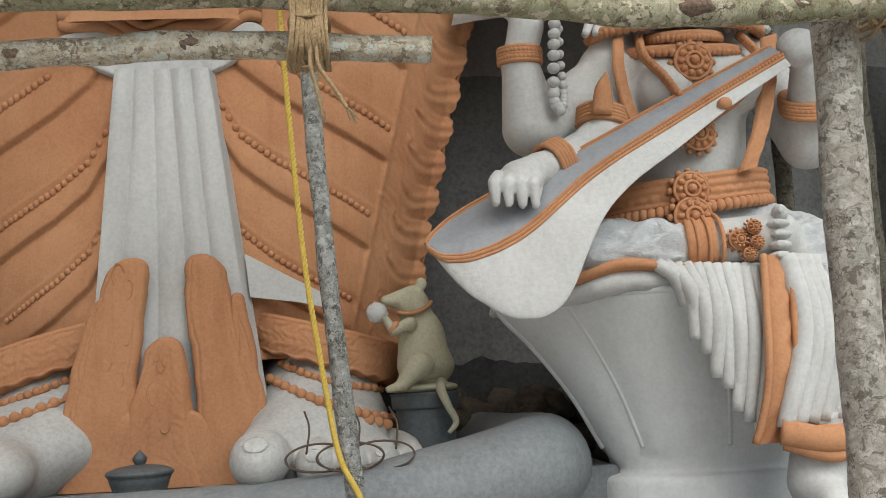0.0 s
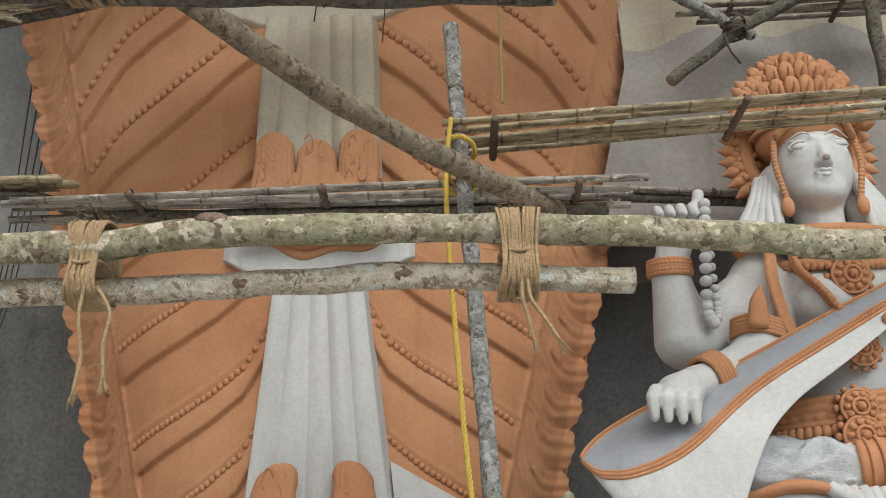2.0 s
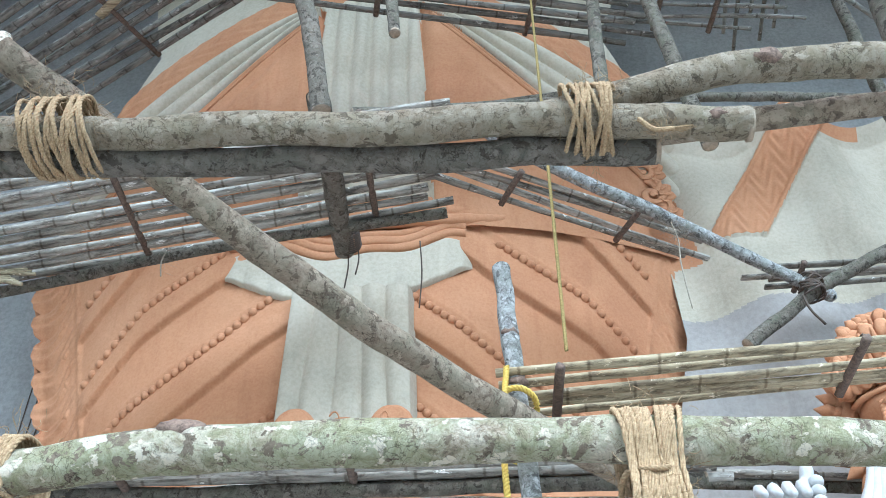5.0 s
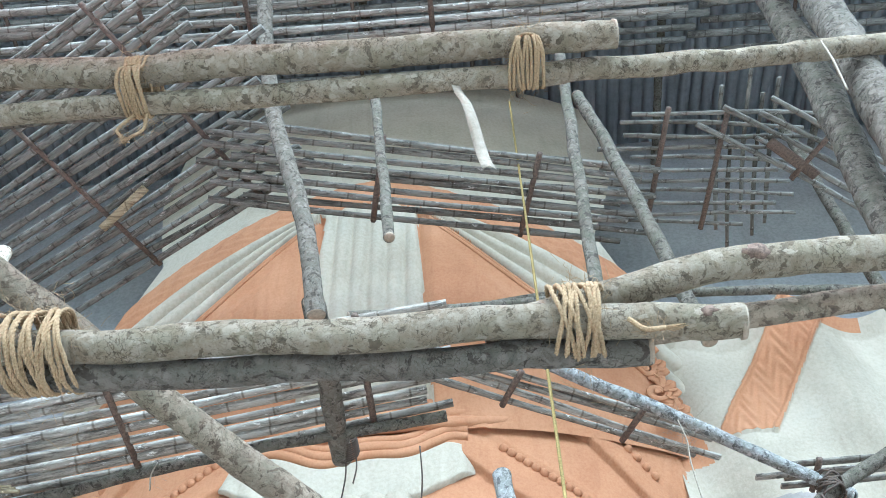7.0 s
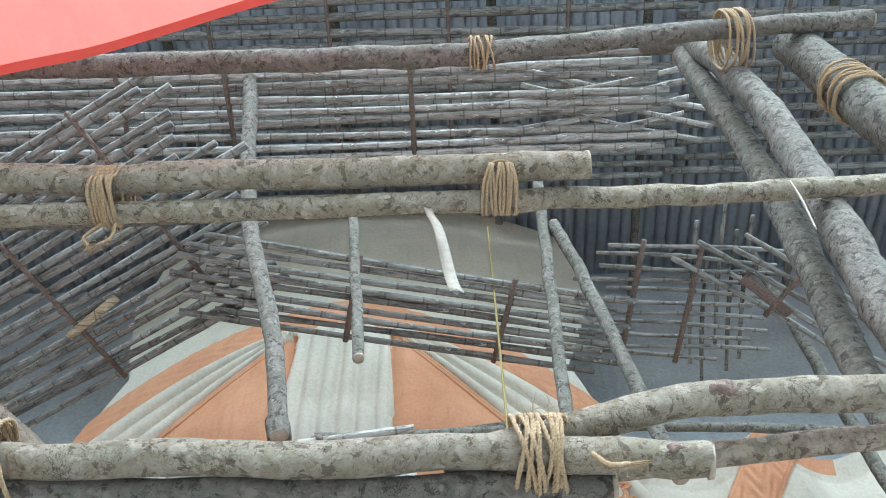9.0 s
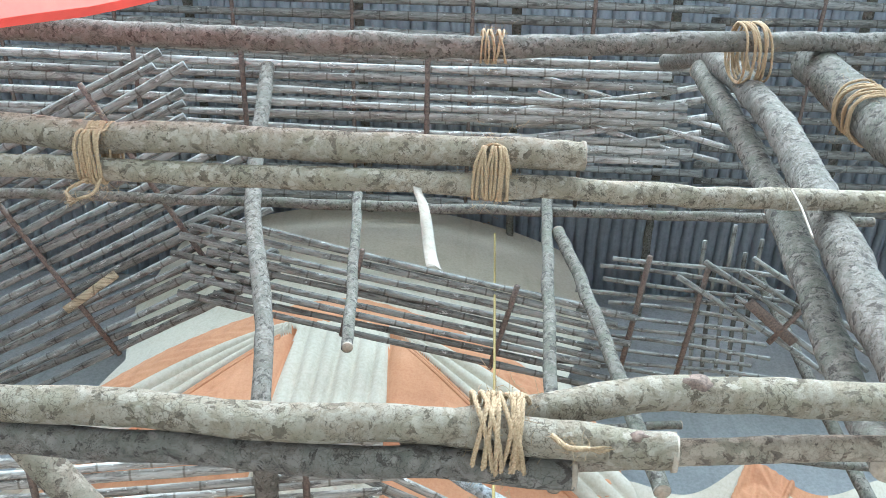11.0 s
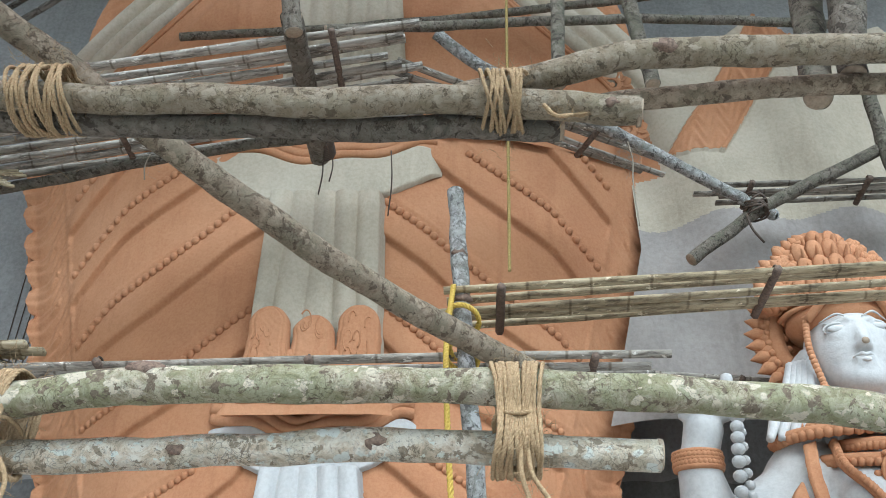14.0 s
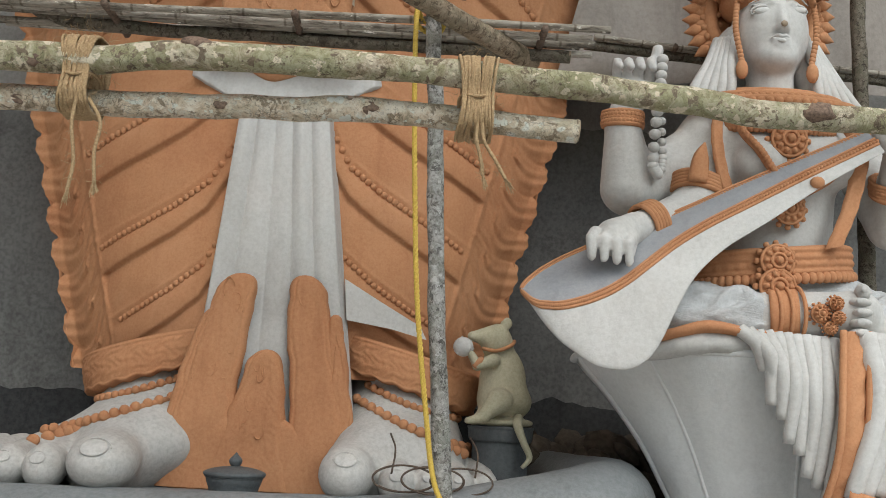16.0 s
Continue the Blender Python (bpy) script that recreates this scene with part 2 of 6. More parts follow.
def part(name, sh, mats, parent=None, label="", smooth=True):
    me = sh.mesh(name, mats if isinstance(mats, list) else [mats], smooth) if isinstance(sh, Shell) else sh
    o = new(name, me)
    if parent is not None:
        o.parent = parent
        o.matrix_parent_inverse = Matrix.Translation(-Vector(parent.location))
    if label:
        tagged(o, label)
    return o


def single(name, sh, mats, label, category, group="", kind="", smooth=True):
    o = part(name, sh, mats, None, "", smooth)
    return tagged(o, label, category, group, kind)


def grid_faces(nu, nv, wrap=False):
    fs = []
    for j in range(nv - 1):
        for i in range(nu - (0 if wrap else 1)):
            a, b = j * nu + i, j * nu + (i + 1) % nu
            fs.append((a, b, b + nu, a + nu))
    return fs


def smooth_line(pts, n):
    """n points along a smooth curve through pts."""
    p = np.asarray(pts, float)
    if len(p) == 2:
        return p[0] + (p[1] - p[0]) * np.linspace(0, 1, n)[:, None]
    q = np.vstack([2 * p[0] - p[1], p, 2 * p[-1] - p[-2]])
    out = []
    for s in np.linspace(0, len(p) - 1, n):
        i = min(int(s), len(p) - 2)
        t = s - i
        a, b, c, d = q[i], q[i + 1], q[i + 2], q[i + 3]
        out.append(0.5 * ((2 * b) + (c - a) * t + (2 * a - 5 * b + 4 * c - d) * t * t + (3 * b - a - 3 * c + d) * t ** 3))
    return np.array(out)


def tube(sh, pts, radius, seg=8, slot=0, n=None, caps=True, rough=0.0, seed=0, flat=None):
    """A swept tube through pts; radius a number or one per given point; rough: uneven bark."""
    n = n or max(2, len(pts))
    line = smooth_line(pts, n)
    rr = np.interp(np.linspace(0, 1, n), np.linspace(0, 1, len(np.atleast_1d(radius))), np.atleast_1d(radius))
    tan = np.gradient(line, axis=0)
    tan /= np.maximum(np.linalg.norm(tan, axis=1, keepdims=True), 1e-9)
    up = np.array([0, 0, 1.0]) if abs(tan[0][2]) < 0.9 else np.array([0, 1.0, 0])
    side = np.cross(tan[0], up)
    side /= np.linalg.norm(side)
    vs = []
    for k in range(n):
        side = side - tan[k] * (side @ tan[k])
        side /= np.linalg.norm(side)
        nor = np.cross(side, tan[k])
        for i in range(seg):
            a = 2 * math.pi * i / seg
            r = rr[k]
            if rough:
                w = line[k]
                r *= 1 + rough * (noise.noise(Vector((w[0] * 3.1 + math.cos(a) * 0.8 + seed, w[1] * 3.1 + math.sin(a) * 0.8, w[2] * 3.1)))
                                  + 0.6 * noise.noise(Vector((w[0] * 11 + math.cos(a) * 1.6, w[1] * 11 + seed, w[2] * 11 + math.sin(a) * 1.6))))
            e = side * math.cos(a) + nor * math.sin(a) * (flat or 1)
            vs.append(line[k] + e * r)
    fs = grid_faces(seg, n, True)
    if caps:
        fs += [tuple(range(seg))[::-1], tuple(range((n - 1) * seg, n * seg))]
    sh.add(vs, fs, slot)
    return line


def ball(sh, c, r, slot=0, nu=10, nv=7, rot=None):
    """An ellipsoid; r a number or three."""
    r = np.ones(3) * r
    vs = []
    for j in range(nv):
        th = math.pi * j / (nv - 1)
        for i in range(nu):
            ph = 2 * math.pi * i / nu
            vs.append((math.sin(th) * math.cos(ph), math.sin(th) * math.sin(ph), math.cos(th)))
    vs = np.array(vs) * r
    if rot is not None:
        vs = vs @ np.array(Euler([radians(a) for a in rot]).to_matrix()).T
    sh.add(vs + np.asarray(c), grid_faces(nu, nv, True), slot)


def box(sh, c, size, slot=0, rot=None, bevel=0.0):
    x, y, z = np.asarray(size) / 2
    b = min(bevel, 0.45 * min(x, y, z)) if bevel else 0
    vs, fs = [], []
    if b:
        bm = bmesh.new()
        bmesh.ops.create_cube(bm, size=2)
        for v in bm.verts:
            v.co = Vector((v.co.x * x, v.co.y * y, v.co.z * z))
        bmesh.ops.bevel(bm, geom=bm.edges[:], offset=b, segments=1, affect="EDGES")
        bm.verts.index_update()
        vs = np.array([v.co[:] for v in bm.verts])
        fs = [[v.index for v in f.verts] for f in bm.faces]
        bm.free()
    else:
        vs = np.array([(i * x, j * y, k * z) for i in (-1, 1) for j in (-1, 1) for k in (-1, 1)])
        fs = [(0, 1, 3, 2), (4, 6, 7, 5), (0, 4, 5, 1), (2, 3, 7, 6), (0, 2, 6, 4), (1, 5, 7, 3)]
    if rot is not None:
        vs = vs @ np.array(Euler([radians(a) for a in rot]).to_matrix()).T
    sh.add(vs + np.asarray(c), fs, slot)


class Clay:
    """Forms that melt into one another: signed distances on a lattice, turned into one skin."""

    def __init__(self, lo, hi, step):
        self.lo, self.step = np.array(lo, float), step
        self.dim = np.ceil((np.array(hi, float) - self.lo) / step).astype(int) + 1
        self.d = np.full(self.dim, 1.0)
        self.near = np.full(self.dim, 9.0)
        self.slot = np.zeros(self.dim, int)

    def window(self, a, b, pad):
        i0 = np.clip(np.floor((np.minimum(a, b) - pad - self.lo) / self.step).astype(int), 0, self.dim)
        i1 = np.clip(np.ceil((np.maximum(a, b) + pad - self.lo) / self.step).astype(int) + 1, 0, self.dim)
        sl = tuple(slice(p, q) for p, q in zip(i0, i1))
        g = np.meshgrid(*[self.lo[k] + self.step * np.arange(i0[k], i1[k]) for k in range(3)], indexing="ij")
        return sl, np.stack(g, -1)

    def blend(self, sl, d, k, slot):
        old = self.d[sl]
        h = np.clip(0.5 + 0.5 * (old - d) / k, 0, 1)
        self.d[sl] = old * (1 - h) + d * h - k * h * (1 - h)
        closer = d < self.near[sl]
        self.near[sl] = np.where(closer, d, self.near[sl])
        self.slot[sl] = np.where(closer, slot, self.slot[sl])

    def egg(self, c, r, slot=0, k=0.06, rot=None):
        c, r = np.array(c, float), np.ones(3) * r
        m = max(r)
        sl, p = self.window(c - m, c + m, k + 0.1)
        q = p - c
        if rot is not None:
            q = q @ np.array(Euler([radians(a) for a in rot]).to_matrix())
        k0, k1 = np.linalg.norm(q / r, axis=-1), np.linalg.norm(q / (r * r), axis=-1)
        self.blend(sl, k0 * (k0 - 1) / np.maximum(k1, 1e-6), k, slot)

    def limb(self, a, b, ra, rb, slot=0, k=0.06):
        a, b = np.array(a, float), np.array(b, float)
        sl, p = self.window(a, b, max(ra, rb) + k + 0.1)
        ab = b - a
        t = np.clip(((p - a) @ ab) / (ab @ ab), 0, 1)
        self.blend(sl, np.linalg.norm(p - a - t[..., None] * ab, axis=-1) - (ra + (rb - ra) * t), k, slot)

    def skin(self, sh):
        d = self.d
        inside = d < 0
        corner = [(i, j, k) for i in (0, 1) for j in (0, 1) for k in (0, 1)]
        n = np.array(d.shape) - 1
        cut = lambda o: tuple(slice(o[q], o[q] + n[q]) for q in range(3))
        cnt = sum(inside[cut(o)].astype(int) for o in corner)
        act = (cnt > 0) & (cnt < 8)
        idx = np.full(act.shape, -1)
        cells = np.argwhere(act)
        idx[act] = np.arange(len(cells))
        acc, num = np.zeros((len(cells), 3)), np.zeros(len(cells))
        for a in corner:
            for ax in range(3):
                if a[ax]:
                    continue
                b = list(a)
                b[ax] = 1
                da, db = d[tuple((cells + a).T)], d[tuple((cells + b).T)]
                x = (da < 0) != (db < 0)
                t = np.where(x, da / np.where(x, da - db, 1), 0)
                pos = np.array(a, float)[None, :].repeat(len(cells), 0)
                pos[:, ax] += t
                acc += pos * x[:, None]
                num += x
        verts = self.lo + self.step * (cells + acc / num[:, None])
        faces, slots = [], []
        for ax in range(3):
            u, w = (ax + 1) % 3, (ax + 2) % 3
            hi = [slice(None)] * 3
            lo = [slice(None)] * 3
            lo[ax], hi[ax] = slice(0, -1), slice(1, None)
            x = inside[tuple(lo)] != inside[tuple(hi)]
            for e in np.argwhere(x):
                if e[u] < 1 or e[w] < 1 or e[u] > n[u] - 1 or e[w] > n[w] - 1:
                    continue
                q = []
                for du, dw in ((-1, -1), (0, -1), (0, 0), (-1, 0)):
                    c = e.copy()
                    c[u] += du
                    c[w] += dw
                    q.append(int(idx[tuple(c)]))
                if not inside[tuple(e)]:
                    q = q[::-1]
                faces.append(q)
                slots.append(int(self.slot[tuple(e)]))
        sh.add(verts, faces, slots)

# ---- the shed: ground, walls, roof ----
sh = Shell()
gx = np.linspace(-60, 60, 41)
gy = np.linspace(-60, 60, 41)
sh.add([(x, y, 0.03 * noise.noise(Vector((x * 0.4, y * 0.4, 0)))) for y in gy for x in gx], grid_faces(41, 41))
single("ground", sh, BOUNCEGROUND, "unseen ground, kept pale to bounce light upward", "ground", kind="structure")


def wall(name, c, size, label, look_=CEMENT):
    s = Shell()
    box(s, c, size)
    return single(name, s, look_, label, "wall", kind="structure", smooth=False)


wall("wall_north", (-0.5, 9.75, 8.0), (20, 0.2, 16.0), "pale grey plaster back wall", PALEWALL)
wall("wall_west", (-10.4, 6.6, 8.0), (0.2, 6.1, 16.0), "grey cement rendered side wall")
wall("wall_east", (9.4, 6.6, 8.0), (0.2, 6.1, 16.0), "grey cement rendered side wall")
# Three unseen walls, added to block low light and bounce some back.
wall("wall_south", (-0.5, -5.6, 1.2), (20, 0.2, 2.4), "unseen plain wall added behind the camera to block low light", UNSEENWALL)
wall("wall_west_yard", (-10.4, -1.0, 2.2), (0.2, 9.0, 4.4), "unseen plain side wall added to shape the low light", UNSEENWALL)
wall("wall_east_yard", (9.4, -1.0, 1.2), (0.2, 9.0, 2.4), "unseen plain side wall added to shape the low light", UNSEENWALL)
# The sheet runs on unseen to y 0.8, added to shade the upper statue.
s = Shell()
for i in range(100):
    x = -10.6 + 0.2 * i
    for a, b, z0, z1 in ((x, x + 0.1, 15.75, 15.83), (x + 0.1, x + 0.2, 15.83, 15.75)):
        s.add([(a, 0.8, z0 - 0.1), (b, 0.8, z1 - 0.1), (b, 10.0, z1 + 0.3), (a, 10.0, z0 + 0.3)], [(0, 1, 2, 3)])
roof = single("ceiling", s, ROOFSHEET, "corrugated sheet roof paled for haze, unseen front added for shade", "ceiling", kind="structure")
sol = roof.modifiers.new("thick", "SOLIDIFY")
sol.thickness = 0.01
s = Shell()
box(s, (-2.4, 8.5, 0.47), (7.4, 2.3, 0.94), bevel=0.03)
single("plinth", s, BASEGREY, "grey painted plinth slab under the statues", "plinth", kind="structure", smooth=False)
s = Shell()
box(s, (4.5, 7.9, 0.33), (6.1, 3.5, 0.66), bevel=0.03)
single("plinth", s, BASEGREY, "dark grey lower plinth slab by the seated statue", "plinth", kind="structure", smooth=False)

# black painted strip along the foot of the back wall, brushed unevenly at the top
s = Shell()
n_ = 260
vv = []
for i in range(n_):
    x = -10.2 + 19.4 * i / (n_ - 1)
    h = 1.80 + 0.02 * (x + 2) + 0.10 * noise.noise(Vector((x * 1.1, 0, 0))) + 0.09 * noise.noise(Vector((x * 5, 1, 0)))
    vv += [(x, 9.640, 0.0), (x, 9.640, h - 0.05), (x, 9.643, h)]
s.add(vv, [(3 * i + k, 3 * i + 3 + k, 3 * i + 4 + k, 3 * i + 1 + k) for i in range(n_ - 1) for k in (0, 1)])
single("wall_dado", s, DADO, "uneven black painted strip along the foot of the back wall", "wall", kind="structure")

# darker grey over the lower part of the back wall, uneven at the top
s = Shell()
vv = []
for i in range(n_):
    x = -10.2 + 19.4 * i / (n_ - 1)
    h = 5.0 + 0.15 * noise.noise(Vector((x * 0.6, 4, 0))) + 0.05 * noise.noise(Vector((x * 4, 1, 3)))
    vv += [(x, 9.6475, 0.0), (x, 9.6475, h - 0.05), (x, 9.6485, h)]
s.add(vv, [(3 * i + k, 3 * i + 3 + k, 3 * i + 4 + k, 3 * i + 1 + k) for i in range(n_ - 1) for k in (0, 1)])
single("wall_undercoat", s, CEMENT, "mottled darker grey lower part of the back wall", "wall", kind="structure")

# rounded moulding that curls round the plinth
s = Shell()
tube(s, [(-7.0, 6.95, 0.6), (-4.5, 6.9, 0.62), (-2.5, 6.88, 0.64), (-1.1, 6.88, 0.68), (-0.1, 6.92, 0.84), (0.5, 7.12, 0.95), (0.72, 7.6, 1.0), (0.55, 8.3, 1.02), (0.3, 9.3, 1.05)],
     [0.36, 0.36, 0.36, 0.36, 0.38, 0.4, 0.38, 0.35, 0.33], 28, n=90, rough=0.015)
single("plinth_moulding", s, BASEGREY, "thick rounded grey plaster moulding curling round the plinth", "moulding")

# rubble heap in the dark gap at the back
s = Shell()
for k in range(60):
    ball(s, (random.uniform(-0.1, 1.6), random.uniform(8.7, 9.5), random.uniform(0.9, 1.5)), (random.uniform(0.08, 0.25), 0.2, random.uniform(0.06, 0.16)), 0, 7, 5, (random.uniform(0, 60), random.uniform(0, 60), 0))
rub = single("rubble", s, SOIL, "brown rubble heap behind the plinth moulding", "rubble", kind="stuff")

# ---- standing idol: lower body in pleated cloth, one statue ----
idol = Shell()
CX = -2.38


def XR(z):
    return -0.25 + 0.245 * (z - 2.6)


def XL(z):
    return -4.37 - 0.275 * (z - 2.23)


def front(x, z):
    """Depth of the cloth's front at x, z."""
    l, r = XL(z), XR(z)
    u = (x - (l + r) / 2) / ((r - l) / 2)
    return 7.98 + 0.85 * abs(u) ** 2.6 + 0.05 * max(0.0, 2.6 - z)


# height of each bead chain at 0.95 m from the middle, for both sides, and how the folds sag away from there
CHAINS = {-1: (0.95, 1.85, 2.70, 3.50, 4.60, 5.88, 7.28, 8.42, 9.6), 1: (1.0, 1.95, 2.82, 3.72, 4.67, 5.78, 6.95, 8.36, 9.6)}
SAG_A = (0.0, 0.45, 0.65, 0.95, 1.25, 1.7, 2.2, 3.2)
SAG_LOW = (1.1, 0.6, 0.24, 0.0, -0.18, -0.42, -0.70, -1.25)
SAG_HIGH = (0.75, 0.40, 0.24, 0.0, -0.29, -0.64, -0.99, -2.2)
CHAIN_AT = 0.36


def sag(a, z):
    w = min(1.0, max(0.0, (z - 4.6) / 1.6))
    w = w * w * (3 - 2 * w)
    return float(np.interp(a, SAG_A, SAG_LOW)) * (1 - w) + float(np.interp(a, SAG_A, SAG_HIGH)) * w


def fold(x, z):
    """Overlapping draped folds that rise towards the middle: phase in periods."""
    a = abs(x - CX)
    zr = z - sag(a, z) + 0.05 * noise.noise(Vector((x * 0.8, 3.0, z * 0.8)))
    return float(np.interp(zr, CHAINS[-1 if x < CX else 1], range(9))) + CHAIN_AT


def relief(x, z):
    p = fold(x, z)
    f = p - math.floor(p)
    k = 0.045 + 0.005 * min(6.0, max(0.0, z - 2))
    lip = k * (1 - f) ** 1.3 if f > 0.03 else k * (f / 0.03) ** 0.6
    pillow = 0.018 * abs(math.sin(math.pi * min(1.0, f / 0.30))) ** 0.8 * (f < 0.30) + 0.020 * math.sin(math.pi * (f - 0.42) / 0.58) * (f > 0.42)
    groove = 0.012 * math.exp(-((f - CHAIN_AT) / 0.035) ** 2) - 0.010 * math.exp(-((f - CHAIN_AT - 0.085) / 0.022) ** 2)
    return lip + pillow - groove + 0.016 * noise.noise(Vector((x * 1.1, z * 1.1, 0))) + 0.004 * noise.noise(Vector((x * 6, z * 6, 2)))




def lace(e, z, sg):
    """Low acanthus relief of the border: e metres in from the edge."""
    p = z / 0.36 - 2.6 * e + 0.3 * math.sin(9 * e) + 0.12 * noise.noise(Vector((z * 2, e * 3, sg))) + 0.9 * e * noise.noise(Vector((z * 3, e * 4, sg + 5)))
    f = p - math.floor(p)
    leaf = 0.055 * math.sin(math.pi * f) ** 0.55 * (1 - 0.7 * min(1.0, e / 0.42))
    vein = 0.010 * math.cos(2 * math.pi * f * 3 + 10 * e) * math.sin(math.pi * f)
    ex, ez = (e - 0.27) / 0.075, ((f - 0.62) * 0.36) / 0.075
    rr = math.hypot(ex, ez)
    eye = 0.024 * math.cos(min(rr, 1.6) * 3.6 + math.atan2(ez, ex)) * math.exp(-rr * rr * 0.7)
    rail = 0.030 * math.exp(-((e - 0.455) / 0.025) ** 2)
    return 0.012 + leaf + vein + eye + rail


def lobe(z, sg):
    """Scalloped outline that goes with the leaves of the border."""
    f = z / 0.36 + 0.12 * noise.noise(Vector((z * 2, 0, sg)))
    f -= math.floor(f)
    return 0.03 + 0.085 * math.sin(math.pi * f) ** 0.6 + 0.02 * math.sin(math.pi * 3 * f) ** 2 + 0.03 * noise.noise(Vector((sg * 3, 0, z * 1.7)))


nu, zs = 300, np.arange(1.95, 8.35, 0.018)
vs = []
for z in zs:
    l, r = XL(z), XR(z)
    l, r = l - lobe(z, -1), r + lobe(z, 1)
    for i in range(nu):
        u = i / (nu - 1)
        x = l + (r - l) * u
        e = min(x - XL(z), XR(z) - x)
        y = front(min(max(x, XL(z)), XR(z)), z)
        if e < 0.5:
            w = min(1.0, (0.5 - e) / 0.06)
            sc = lace(max(0.0, e), z, -1 if x < CX else 1)
            d = relief(x, z) * (1 - w) + w * sc
        else:
            d = relief(x, z)
        vs.append((x, y - d, z))
idol.add(vs, grid_faces(nu, len(zs)), 0)
# returns at the sides, back to the wall
for edge, sg in ((XL, -1), (XR, 1)):
    vv = []
    for z in zs[::6]:
        x = edge(z) + sg * (lobe(z, sg) - 0.01)
        vv += [(x, 8.78, z), (x - sg * 0.25, 9.2, z), (x - sg * 0.5, 9.64, z)]
    idol.add(vv, grid_faces(3, len(zs[::6])), 0)
# one acanthus scroll in low relief


def scroll(x, y, z, sg, size, turn):
    """One flat scroll of the border: a spiral with three curling leaves towards the outer edge."""
    def flat(build, lift):
        sub = Shell()
        build(sub)
        lv = sub.v[0]
        lv[:, 1] = y - lift * 0.8 + (lv[:, 1] - y) * 0.28
        idol.add(lv, sub.f, 0)
    ph = np.linspace(0, 6.6, 18)
    flat(lambda q: tube(q, [(x + sg * size * (0.62 - 0.075 * p) * math.cos(turn + p), y, z + size * (0.62 - 0.075 * p) * math.sin(turn + p)) for p in ph], [size * 0.15, size * 0.19, size * 0.13], 7, 0, 34), 0.035)
    flat(lambda q: ball(q, (x, y, z), size * 0.18, 0, 10, 7), 0.045)
    for k in range(4):
        t0 = -1.1 + 0.66 * k + 0.15 * math.sin(9 * z)
        c, s_ = math.cos(t0), math.sin(t0)
        flat(lambda q: tube(q, [(x - sg * size * (0.35 * c - 0.25 * s_), y, z - size * (0.4 * s_ + 0.25 * c)), (x - sg * size * 0.80 * c, y, z - size * 0.80 * s_), (x - sg * size * (1.08 * c + 0.20 * s_), y, z - size * (1.08 * s_ - 0.20 * c))],
                            [size * 0.16, size * 0.34, size * 0.22], 9, 0, 12), 0.012)
        flat(lambda q: tube(q, [(x - sg * size * 0.5 * c, y, z - size * 0.5 * s_), (x - sg * size * 0.8 * c, y, z - size * 0.8 * s_), (x - sg * size * (1.0 * c + 0.15 * s_), y, z - size * (1.0 * s_ - 0.15 * c))],
                            [size * 0.03, size * 0.07, size * 0.03], 6, 0, 9), 0.012 + size * 0.2)


# bead chains in the folds
for side in (-1, 1):
    for p in range(9):
        a = 0.45
        while a < 2.9:
            x = CX + side * a
            z = CHAINS[side][p] + sag(a, CHAINS[side][p])
            for _ in range(6):
                z += 0.7 * (p + CHAIN_AT - fold(x, z))
            r = 0.030 + 0.0035 * max(0.0, z - 2)
            if 2.40 < z < 8.3 and XL(z) + 0.5 < x < XR(z) - 0.5 and not (4.4 < z < 4.95 and a < 1.0) and not (z > 7.3 and a < 1.35 - (8.0 - z)):
                ball(idol, (x, front(x, z) - relief(x, z) - 0.006, z), r, 0, 8, 5)
            a += r * 1.45


